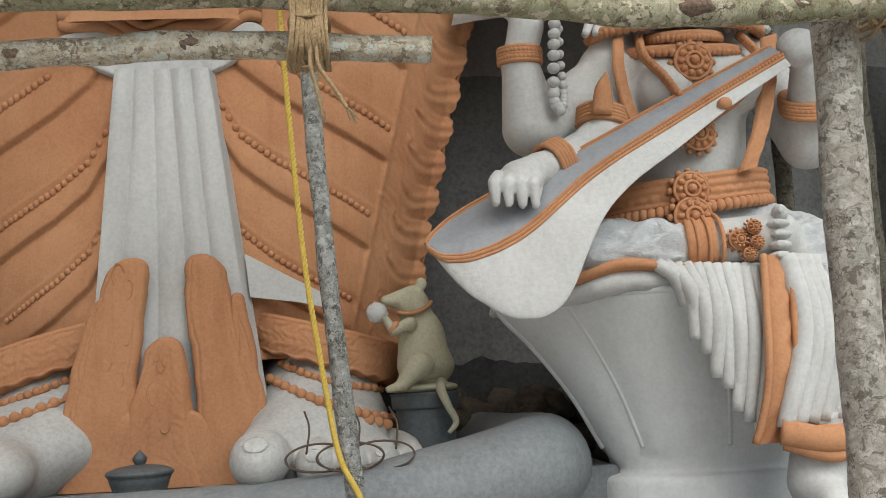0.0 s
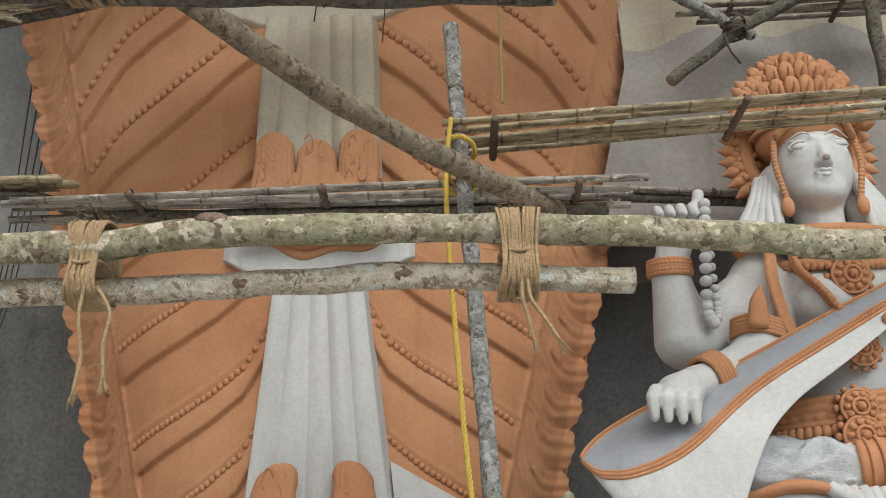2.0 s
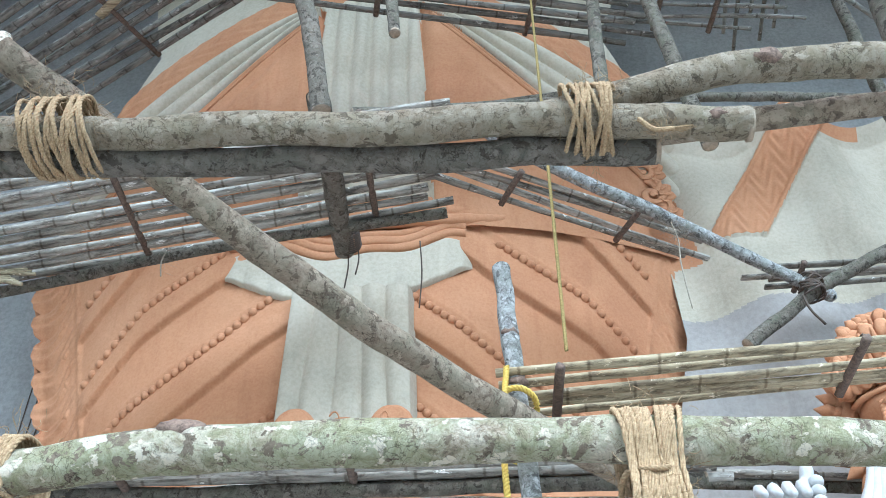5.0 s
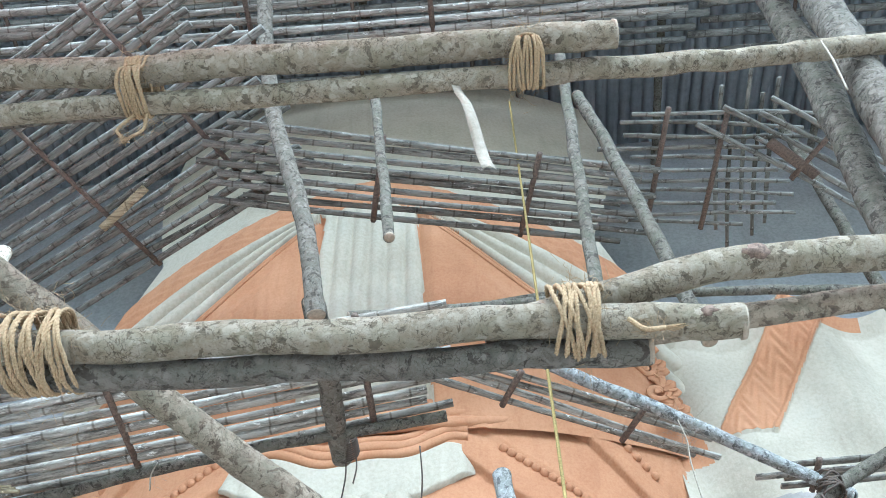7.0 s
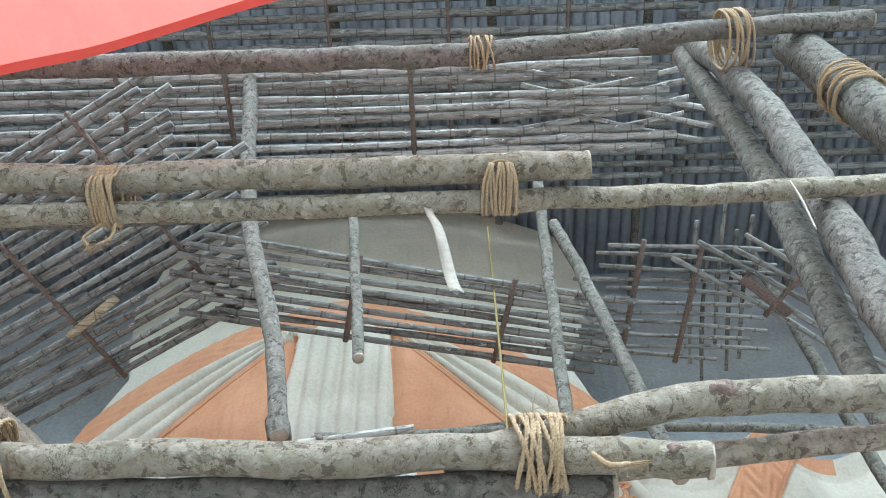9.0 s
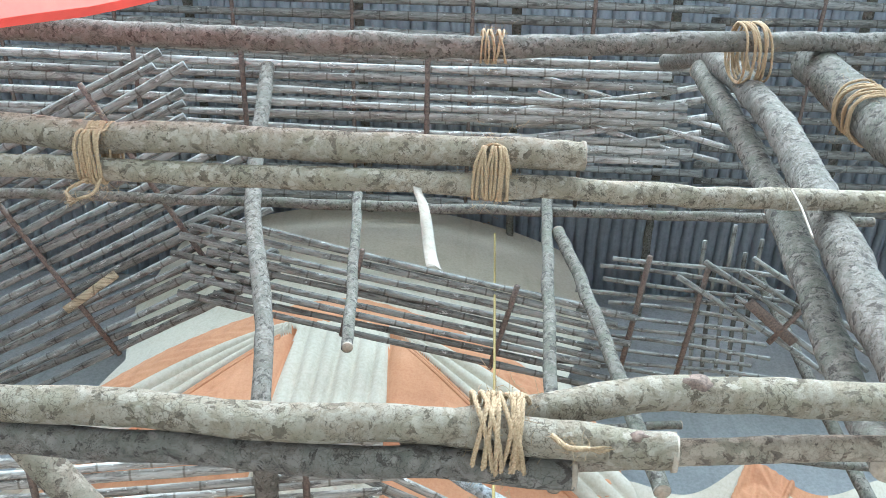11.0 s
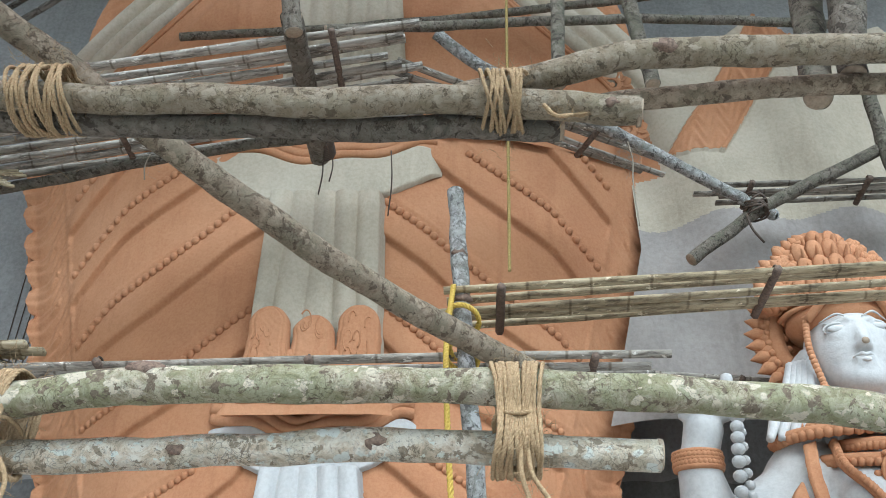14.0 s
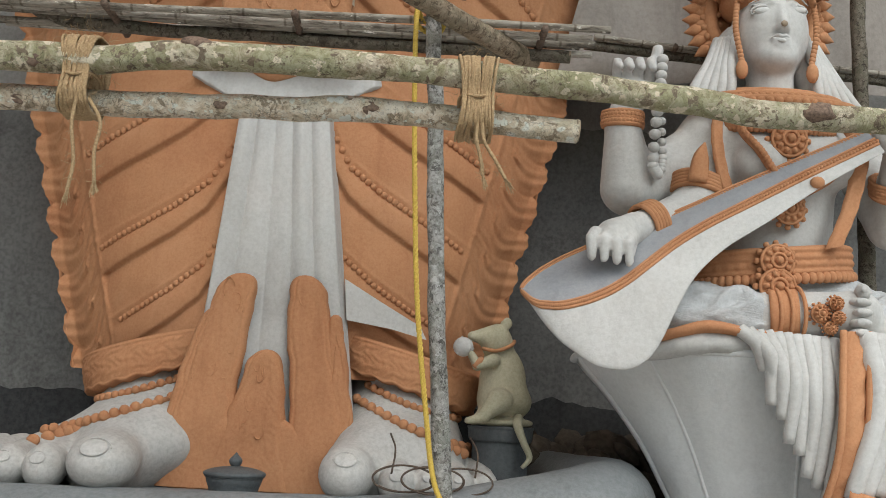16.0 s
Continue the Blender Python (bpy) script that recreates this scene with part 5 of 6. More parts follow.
def turned(sh, c, prof_, slot=0, seg=40):
    line = smooth_line([(a, b, 0) for a, b in prof_], len(prof_) * 5)
    sh.add([(c[0] + r * math.cos(2 * math.pi * i / seg), c[1] + r * math.sin(2 * math.pi * i / seg), c[2] + z) for r, z, _ in line for i in range(seg)], grid_faces(seg, len(line), True), slot)


s = Shell()
turned(s, (-0.20, 8.0, 0.93), [(0.25, 0.0), (0.255, 0.4), (0.26, 0.52), (0.285, 0.54), (0.295, 0.63), (0.28, 0.67), (0.02, 0.67)])
single("drum_pedestal", s, DARKGREY, "dark grey round pedestal with chipped rim under the mouse", "pedestal")
pot = thing("lidded_pot", "dark grey plaster pot with a knobbed lid between the feet", "pot", at=(-2.42, 7.18, 0.94))
s = Shell()
turned(s, (-2.42, 7.18, 0.955), [(0.02, 0.0), (0.17, 0.0), (0.205, 0.06), (0.225, 0.12), (0.215, 0.14), (0.02, 0.14)])
part("bowl", s, DARKGREY, pot)
s = Shell()
turned(s, (-2.42, 7.18, 1.095), [(0.24, 0.0), (0.25, 0.02), (0.235, 0.04), (0.16, 0.065), (0.06, 0.08), (0.01, 0.085)])
part("lid", s, DARKGREY, pot)
s = Shell()
turned(s, (-2.42, 7.18, 1.17), [(0.03, 0.0), (0.05, 0.03), (0.05, 0.06), (0.015, 0.10), (0.004, 0.115)])
part("knob", s, DARKGREY, pot)
s = Shell()
for k in range(5):
    a0, cx0 = random.uniform(0, 6), -1.05 + 0.22 * (k % 3)
    tube(s, [(cx0 + 0.24 * math.cos(a0 + q), 6.72 + 0.05 * math.sin(2 * q + k), 1.17 + 0.10 * math.sin(a0 + q)) for q in np.linspace(0, 6 + k * 0.3, 14)], 0.008, 5, 0, 50)
for x in (-1.15, -0.78, -0.5):
    tube(s, [(x, 6.8, 1.2), (x + 0.02, 6.9, 1.38), (x - 0.03, 7.15, 1.5)], 0.008, 5, 0, 12)
single("wire_coil", s, WIRE, "tangled brown vine-like wire lying on the toes", "wire")

# neighbours at the edges of the group
s = Shell()
clay = Clay((-8.6, 7.3, 2.0), (-5.7, 9.3, 6.6), 0.06)
clay.limb((-7.4, 8.4, 2.4), (-7.4, 8.4, 4.6), 0.7, 0.6, 1, 0.2)
clay.limb((-6.9, 8.4, 5.0), (-6.1, 8.2, 4.15), 0.26, 0.24, 1, 0.1)
clay.limb((-6.1, 8.2, 4.15), (-6.45, 8.05, 5.1), 0.22, 0.16, 1, 0.1)
clay.egg((-7.4, 8.3, 5.7), (0.4, 0.4, 0.5), 1, 0.1)
clay.skin(s)
single("side_statue", s, [ORANGE, WHITE], "white plaster statue with a bent arm beside the back wall", "statue")
s = Shell()
clay = Clay((4.0, 7.4, 0.6), (7.0, 9.3, 7.0), 0.07)
clay.limb((5.6, 8.4, 1.0), (5.6, 8.4, 4.6), 0.8, 0.6, 1, 0.2)
clay.egg((5.25, 8.35, 6.0), (0.75, 0.5, 0.36), 1, 0.15)
clay.egg((5.2, 8.3, 5.05), (0.6, 0.5, 0.4), 1, 0.15)
clay.skin(s)
tube(s, [(4.6, 8.05, 5.1), (4.9, 7.78, 5.25), (5.3, 7.75, 5.25)], 0.09, 8, 0, 20)
single("side_statue", s, [ORANGE, WHITE], "white plaster statue with a terracotta band near the far post", "statue")

# ---- scaffold ----


def knot(sh, c, r, out):
    """A scar ring round a lost branch."""
    o = np.array(out, float)
    o /= np.linalg.norm(o)
    vv = []
    for j in range(9):
        th = math.pi * j / 8
        for i in range(14):
            ph = 2 * math.pi * i / 14
            e = np.array((math.sin(th) * math.cos(ph) * 1.5, math.sin(th) * math.sin(ph) * 0.9, math.cos(th) * 0.85))
            w = 1 + 0.45 * noise.noise(Vector((e[0] * 1.6 + c[0] * 9, e[1] * 1.6, e[2] * 1.6)))
            vv.append(np.array(c) - o * r * 0.55 + e * r * w)
    sh.add(vv, grid_faces(14, 9, True))


def pole(name, pts, radius, material, label, knots=(), category="pole", seg=22, rough=0.13):
    pts = [np.array(p, float) for p in pts]
    length = sum(np.linalg.norm(b - a) for a, b in zip(pts, pts[1:]))
    sd = random.uniform(0, 50)
    n_ = max(12, int(length / 0.035))
    line = smooth_line(pts, n_)
    wob = np.array([[noise.noise(Vector((sd, k * 0.09, 0))), noise.noise(Vector((sd + 9, k * 0.09, 0))), noise.noise(Vector((sd + 5, k * 0.09, 0)))] for k in range(n_)]) * 0.012
    s_ = Shell()
    tube(s_, line + wob, radius, seg, 0, n_, False, rough, sd)
    root = thing(name, label, category, "scaffold poles", pts[0])
    part("stem", s_, material, root)
    for p, q, w in ((line[0], line[1], 0), (line[-1], line[-2], -1)):
        c_ = Shell()
        d = (p - q) / np.linalg.norm(p - q)
        r_ = np.atleast_1d(radius)[w]
        tube(c_, [p - d * 0.012, p + d * 0.004], [r_ * 0.99, r_ * 0.93], seg, 0, 2)
        part("cut_end", c_, CUT, root, "sawn end grain")
    for c, r, out in knots:
        k_ = Shell()
        knot(k_, c, r, out)
        part("knot", k_, KNOT, root, "dark branch scar")
    return root


def fuzz(sh, c, n_, spread, ln, slot=0):
    for _ in range(n_):
        p = np.array(c) + np.array([random.gauss(0, q) for q in spread])
        d = np.array([random.gauss(0, 1), random.gauss(0, 1), random.gauss(0, 1)])
        d /= np.linalg.norm(d)
        e = np.array([random.gauss(0, 1) for _ in range(3)]) * 0.3
        tube(sh, [p, p + d * ln * 0.5, p + (d + e) * ln], 0.0009, 3, slot, 4, False)


def strand(sh, pts, r, turns, n_, slot=0, lay=3):
    """A laid rope: twisted strands round a curve."""
    line = smooth_line(pts, n_)
    tan = np.gradient(line, axis=0)
    tan /= np.linalg.norm(tan, axis=1, keepdims=True)
    ref = np.array((0.31, 0.83, 0.46))
    a = np.cross(tan, ref)
    a /= np.linalg.norm(a, axis=1, keepdims=True)
    b = np.cross(tan, a)
    for k in range(lay):
        ph = 2 * math.pi * (k / lay + turns * np.linspace(0, 1, n_))
        tube(sh, line + (a * np.cos(ph)[:, None] + b * np.sin(ph)[:, None]) * r * 0.55, r * 0.62, 5, slot, n_, False)


def lashing(c, axis, span, depth, coils, width, tails=(), label="brown coir rope lashing round two poles", waist=True, r=0.0068):
    """Coils round poles: centre, the poles' direction, half height and half depth of the wrapped bundle."""
    c, ax = np.array(c, float), np.array(axis, float)
    ax /= np.linalg.norm(ax)
    up = np.array((0, 0, 1.0))
    up -= ax * (up @ ax)
    up /= np.linalg.norm(up)
    fw = np.cross(up, ax)
    root = thing("rope_lashing", label, "rope", "lashings", c)
    for k in range(coils):
        s_ = Shell()
        o = (k / max(1, coils - 1) - 0.5) * width
        j1, j2 = random.uniform(-1, 1) * (0.017 if waist else 0.035), random.uniform(-1, 1) * (0.015 if waist else 0.03)
        pts = []
        for q in range(25):
            a = 2 * math.pi * q / 24
            h = (span if waist else span * (1 + 0.12 * random.random() * (k % 2))) * math.copysign(abs(math.sin(a)) ** (0.6 if waist else 0.85), math.sin(a))
            pinch = 1 - 0.16 * math.exp(-(h / (0.3 * span)) ** 2) if waist else 1
            d = (depth + 0.006 * random.random()) * math.copysign(abs(math.cos(a)) ** (0.55 if waist else 0.85), math.cos(a))
            pts.append(c + ax * (o * (0.75 + 0.25 * (h / span) ** 2 if waist else 1) + j1 * math.sin(a) + j2 * math.cos(a)) + up * (h + 0.004 * random.uniform(-1, 1)) + fw * d * (pinch if math.cos(a) < 0 else 1))
        strand(s_, pts, r, 16, 90)
        part("coil", s_, COIR, root)
    if waist:
        s_ = Shell()
        for k in range(1):
            z = -0.1 * span + 0.012 * k
            strand(s_, [c + up * (z + 0.01 * math.sin(3 * a)) + ax * width * 0.52 * math.cos(a) - fw * (depth * 1.02 * math.sin(a)) for a in np.linspace(-0.3, math.pi + 0.3, 9)], r, 8, 40)
        part("tie", s_, COIR, root)
    for pts in tails:
        s_ = Shell()
        strand(s_, pts, r * 1.05, 14, 80)
        e, d = np.array(pts[-1]), np.array(pts[-1]) - np.array(pts[-2])
        d /= np.linalg.norm(d)
        for _ in range(26):
            w = np.array([random.gauss(0, 1) for _ in range(3)])
            tube(s_, [e - d * 0.03, e + d * 0.015 + w * 0.004, e + d * random.uniform(0.03, 0.06) + w * 0.008], 0.0014, 3, 0, 5, False)
        for q in smooth_line(pts, 8):
            fuzz(s_, q, 5, (0.006, 0.006, 0.01), 0.03)
        part("tail", s_, COIR, root, "frayed rope tail")
    s_ = Shell()
    fuzz(s_, c + up * span - fw * 0, 40, (width * 0.3, depth * 0.4, 0.012), 0.045)
    fuzz(s_, c - fw * 0, 320, (width * 0.35, depth * 0.7, span * 0.6), 0.04)
    tagged(part("fuzz", s_, COIR, root), kind="stuff")
    return root


# the pair of rails across the front
pole("scaffold_pole", [(-4.4, 3.0, 2.98), (-3.4, 3.0, 2.99), (-2.45, 3.03, 3.0), (-1.9, 3.03, 3.05), (-0.8, 3.05, 3.04), (0.0, 3.10, 3.01), (0.5, 3.14, 2.98), (1.45, 3.24, 3.03), (2.6, 3.3, 3.05)], [0.062, 0.06, 0.06, 0.058, 0.058, 0.054, 0.056], BARK,
     "green and grey lichen-covered rough wooden scaffold rail", [((-3.0, 2.95, 2.97), 0.035, (0, -1, 0)), ((-0.15, 3.05, 3.02), 0.03, (0, -1, 0.2)), ((1.05, 3.16, 3.02), 0.045, (0, -1, 0)), ((-1.99, 2.985, 3.085), 0.045, (0, -1, 0.3)), ((-2.62, 2.98, 2.975), 0.04, (0, -1, -0.2)), ((0.62, 3.09, 2.985), 0.05, (0, -1, -0.3))])
pole("scaffold_pole", [(-4.4, 3.15, 2.83), (-2.6, 3.16, 2.86), (-1.88, 3.18, 2.885), (-1.27, 3.17, 2.90), (-0.395, 3.15, 2.862)], [0.055, 0.054, 0.054, 0.052, 0.050], BARKPALE,
     "pale peeling wooden scaffold rail with dark knots", [((-1.90, 3.13, 2.875), 0.028, (0, -1, 0)), ((-1.27, 3.125, 2.905), 0.034, (0, -1, 0.1)), ((-2.72, 3.11, 2.85), 0.03, (0, -1, 0.1))])
lashing((-2.45, 3.09, 2.940), (1, 0, 0), 0.158, 0.118, 21, 0.13, [[(-2.43, 2.98, 2.82), (-2.43, 2.97, 2.70), (-2.41, 2.98, 2.56), (-2.42, 2.98, 2.44)], [(-2.38, 2.98, 2.82), (-2.32, 2.97, 2.72), (-2.33, 2.97, 2.6), (-2.32, 2.98, 2.48)]])
lashing((-0.835, 3.09, 2.95), (1, 0, 0), 0.165, 0.118, 22, 0.14, [[(-0.83, 2.99, 2.82), (-0.83, 2.98, 2.74), (-0.81, 2.98, 2.66), (-0.80, 2.98, 2.60)], [(-0.81, 2.99, 2.82), (-0.80, 2.98, 2.74), (-0.75, 2.98, 2.66), (-0.71, 2.98, 2.59)]])
# upright by the seated statue, lashed to the rail
pole("scaffold_post", [(1.26, 3.42, -0.02), (1.26, 3.42, 1.2), (1.31, 3.42, 2.8), (1.37, 3.42, 3.9), (1.42, 3.42, 5.2)], [0.10, 0.095, 0.09, 0.085], BARKPOST, "thick upright wooden post with peeling grey bark", category="post")
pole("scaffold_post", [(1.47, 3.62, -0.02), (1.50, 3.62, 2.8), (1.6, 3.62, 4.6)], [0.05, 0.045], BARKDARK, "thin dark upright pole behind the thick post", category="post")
lashing((1.34, 3.33, 3.03), (0.3, 0, 1), 0.11, 0.10, 4, 0.07, label="coir rope lashing of rail and post", waist=False)
lashing((1.52, 3.26, 3.03), (1, 0, 0), 0.075, 0.075, 6, 0.14, label="coir rope lashing of rail and post", waist=False)
# upright in the middle with the yellow rope, and the long brace behind it
pole("scaffold_post", [(-0.72, 5.5, -0.02), (-0.78, 5.5, 1.03), (-0.90, 5.5, 2.4), (-0.98, 5.5, 3.73), (-1.06, 5.5, 4.9), (-1.09, 5.52, 5.62)], [0.062, 0.058, 0.055, 0.054, 0.056], BARKGREY, "crooked grey upright pole with bluish lichen", [((-1.07, 5.46, 5.1), 0.035, (0, -1, 0.2)), ((-1.04, 5.45, 4.75), 0.04, (0, -1, 0))], "post")
pole("scaffold_brace", [(-3.05, 3.12, 4.86), (-2.67, 3.46, 4.70), (-2.20, 3.92, 4.52), (-1.65, 4.50, 4.38), (-1.0, 5.20, 4.32), (-0.26, 6.02, 4.32)], [0.062, 0.066, 0.072, 0.074], BARKBROWN, "brown diagonal wooden brace running back to the post", category="brace")
yr = thing("yellow_rope", "yellow twisted plastic rope tied round the upright pole", "rope", at=(-1.1, 5.42, 4.85))
s = Shell()
strand(s, [(-1.10, 5.42, 4.82), (-1.14, 5.41, 4.4), (-1.13, 5.41, 3.9), (-1.09, 5.42, 3.2), (-1.03, 5.42, 2.4), (-0.93, 5.42, 1.65), (-0.86, 5.42, 1.25), (-0.74, 5.41, 0.98), (-0.66, 5.45, 0.55), (-0.7, 5.4, 0.03)], 0.0165, 70, 700)
part("hanging_line", s, YELLOW, yr)
for z, dx in ((4.62, 0.0), (4.42, 0.01), (4.36, -0.01)):
    s = Shell()
    strand(s, [(-1.04 + dx + 0.10 * math.cos(a), 5.5 + 0.10 * math.sin(a), z + 0.05 * math.cos(a + 2)) for a in np.linspace(0, 6.2, 10)], 0.0165, 9, 70)
    part("loop", s, YELLOW, yr)
s = Shell()
strand(s, [(-0.62, 6.2, 11.5), (-0.66, 6.0, 9.0), (-0.70, 5.75, 7.0), (-0.74, 5.55, 5.0)], 0.011, 150, 900)
single("hanging_rope", s, [mat("old_yellow_rope", fibre((0.22, 0.16, 0.05), (0.42, 0.32, 0.12), 90), 0.8)], "thin old yellow-brown rope hanging from the upper staging", "rope")

# upper rails
pole("scaffold_pole", [(-3.9, 3.02, 4.34), (-2.64, 3.05, 4.28), (-1.86, 3.05, 4.24), (-0.83, 3.05, 4.21), (-0.34, 3.04, 4.14)], [0.056, 0.056, 0.058, 0.058, 0.056], BARKOLIVE, "pale brown upper scaffold rail with light scars", [((-0.45, 2.99, 4.15), 0.03, (0, -1, -0.3))])
pole("scaffold_pole", [(-3.9, 3.14, 4.31), (-2.2, 3.15, 4.21), (-0.62, 3.15, 4.16)], [0.05, 0.048], BARKUMBER, "dark brown rail tied under the upper rail")
pole("scaffold_pole", [(-1.15, 3.12, 4.27), (-0.76, 3.08, 4.36), (-0.25, 3.08, 4.48), (0.3, 3.1, 4.50), (1.9, 3.15, 4.6)], [0.04, 0.055, 0.062, 0.062], BARKOLIVE, "pale rail rising away from the lashing", [((-0.22, 3.02, 4.47), 0.04, (0, -1, -0.3))])
pole("scaffold_pole", [(-0.75, 3.25, 4.33), (0.3, 3.25, 4.45), (1.9, 3.25, 4.5)], [0.045, 0.045], BARKBROWN, "brown rail behind the rising rail")
lashing((-0.84, 3.09, 4.24), (1, 0, 0), 0.105, 0.13, 13, 0.14, [[(-0.7, 3.0, 4.15), (-0.66, 2.99, 4.09), (-0.6, 3.0, 4.1)]], "loose loops of coir rope round the upper rails", False, 0.0075)
lashing((-2.62, 3.08, 4.28), (1, 0, 0), 0.115, 0.135, 17, 0.2, [], "loose loops of coir rope round the upper rails", False, 0.0075)
# top pair
pole("scaffold_pole", [(-4.6, 2.84, 6.05), (-2.64, 2.84, 5.89), (-0.87, 2.84, 5.85), (-0.46, 2.84, 5.86)], [0.075, 0.072, 0.068, 0.066], BARKOLIVE, "thick brown high rail, sawn short")
pole("scaffold_pole", [(-4.6, 2.97, 5.84), (-2.5, 2.96, 5.78), (-0.9, 2.96, 5.77), (0.0, 3.06, 5.95), (0.853, 3.155, 6.17), (2.47, 3.17, 6.24)], [0.052, 0.052, 0.052, 0.052, 0.052], BARKOLIVE, "long pale high rail tied under the short one")
lashing((-0.86, 2.90, 5.81), (1, 0, 0), 0.105, 0.122, 12, 0.14, [], "coir rope lashing of the two high rails", True)
lashing((-2.62, 2.90, 5.83), (1, 0, 0), 0.105, 0.122, 11, 0.11, [[(-2.64, 2.98, 5.72), (-2.7, 3.0, 5.64), (-2.66, 3.0, 5.56)], [(-2.58, 2.98, 5.72), (-2.58, 3.0, 5.62), (-2.62, 3.0, 5.56)]], "coir rope lashing of the two high rails", True)
s = Shell()
n_ = 24
vv = []
for j in range(n_):
    v = j / (n_ - 1)
    x = -1.34 + 0.12 * min(1, v * 6) + 0.14 * v
    y = 2.925 + 0.03 * math.sin(9 * v)
    z = 5.80 - 0.93 * max(0, v - 0.12) + 0.03 * math.sin(12 * v) * (1 - v)
    w = 0.016 + 0.010 * v
    vv += [(x - w, y, z), (x, y - 0.008 * math.sin(20 * v), z), (x + w, y + 0.01, z)]
s.add(vv, grid_faces(3, n_))
o = single("cloth_strip", s, STRIP, "frayed off-white cloth strip hanging from the high rail", "cloth strip")
o.modifiers.new("thick", "SOLIDIFY").thickness = 0.003
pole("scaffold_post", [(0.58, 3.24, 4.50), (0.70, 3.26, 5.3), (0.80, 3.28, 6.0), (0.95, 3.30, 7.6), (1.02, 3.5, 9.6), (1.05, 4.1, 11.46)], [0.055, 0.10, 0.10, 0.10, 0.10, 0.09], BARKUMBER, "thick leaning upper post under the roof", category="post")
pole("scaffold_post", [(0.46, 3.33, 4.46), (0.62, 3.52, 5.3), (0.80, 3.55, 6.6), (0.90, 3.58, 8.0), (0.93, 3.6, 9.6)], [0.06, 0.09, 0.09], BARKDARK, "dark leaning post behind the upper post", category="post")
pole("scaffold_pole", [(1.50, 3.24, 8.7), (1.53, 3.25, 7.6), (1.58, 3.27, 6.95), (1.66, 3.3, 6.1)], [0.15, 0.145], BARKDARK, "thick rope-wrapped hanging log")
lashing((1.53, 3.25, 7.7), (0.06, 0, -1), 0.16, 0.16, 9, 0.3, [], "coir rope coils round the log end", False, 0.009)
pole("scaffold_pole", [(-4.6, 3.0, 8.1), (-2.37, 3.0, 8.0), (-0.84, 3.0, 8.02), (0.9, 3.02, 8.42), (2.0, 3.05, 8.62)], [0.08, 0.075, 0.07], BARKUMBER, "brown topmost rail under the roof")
lashing((-0.84, 3.0, 8.02), (1, 0, 0), 0.10, 0.10, 8, 0.13, [], "coir rope lashing round the topmost rail", False)
lashing((0.95, 3.1, 8.44), (1, 0, 0.2), 0.17, 0.2, 9, 0.16, [], "coir rope lashing of topmost rail and post", False, 0.009)

# ---- staging of split cane ----


def lath_mesh(length, width, thick, seed_):
    """One split cane: rounded back, slightly bent, with nodes."""
    rnd = random.Random(seed_)
    s_ = Shell()
    n_ = 14
    vv = []
    ph = rnd.uniform(0, 6)
    for k in range(n_):
        u = k / (n_ - 1)
        x = (u - 0.5) * length
        w = width * (1 + 0.12 * math.sin(u * 9 + ph)) / 2
        dy, dz = 0.02 * math.sin(u * 4 + ph), 0.015 * math.sin(u * 3 + ph * 2)
        node_ = 1.12 if k % 4 == 2 else 1.0
        for a in (0, 45, 90, 135, 180, 225, 270, 315):
            vv.append((x, dy + w * node_ * math.cos(radians(a)), dz + thick / 2 * node_ * math.sin(radians(a)) * (1.4 if a > 180 else 0.6)))
    fs = grid_faces(8, n_, True) + [tuple(range(8))[::-1], tuple(range((n_ - 1) * 8, n_ * 8))]
    s_.add(vv, fs)
    return s_


def staging(a, b, rows, width, gap, material, label, battens=(), across=(0, 1, 0), lw=None, skew=0.0, drop=0.0, bside=-1, loose=0.05):
    """A walkway of canes from a to b, rows side by side along across, on battens at fractions of its length."""
    a, b, ac = np.array(a, float), np.array(b, float), np.array(across, float)
    root = thing("cane_staging", label, "staging", "cane walkways", a)
    L = np.linalg.norm(b - a)
    d = (b - a) / L
    up = np.cross(d, ac)
    up /= np.linalg.norm(up)
    base = [lath_mesh(L, lw or width, max(0.03, 0.6 * width), 7 * k + int(L * 100)).mesh("cane", [material]) for k in range(3)]
    for k in range(rows):
        off = random.uniform(-loose, loose) * 3
        o = new("cane", base[k % 3])
        o.parent = root
        o.matrix_parent_inverse = Matrix.Translation(-Vector(root.location))
        c = (a + b) / 2 + ac * (k * (width + gap)) + d * (off + skew * k) - up * drop * k + up * random.uniform(-0.008, 0.008)
        m3 = Matrix((d, ac / np.linalg.norm(ac), up)).transposed()
        o.matrix_basis = Matrix.Translation(Vector(c)) @ m3.to_4x4() @ Matrix.Rotation(random.uniform(-0.012, 0.012), 4, "Z")
    W_ = (rows - 1) * (width + gap)
    for f in battens:
        s_ = Shell()
        p = a + (b - a) * f
        tube(s_, [p - ac * 0.07 - up * 0.035, p + ac * (W_ + 0.05) - up * (0.035 + drop * rows)], 0.03, 6, 0, 4, True, 0.15, f * 30)
        part("batten", s_, CLAMP, root, "dark tied batten")
        for q in (0.0, 1.0):
            s_ = Shell()
            c = p + ac * W_ * q
            tube(s_, [c + up * 0.03 * math.cos(t) - ac * 0.05 * math.sin(t) - up * 0.01 for t in np.linspace(0, 6.28, 9)], 0.008, 5, 0, 16)
            part("tie", s_, WIRE, root, "dark wire tie")
    return root


staging((-1.15, 5.46, 4.80), (4.6, 5.46, 5.18), 5, 0.075, 0.045, LATH, "pale split-cane walkway tied with dark battens", (0.06, 0.36, 0.63))
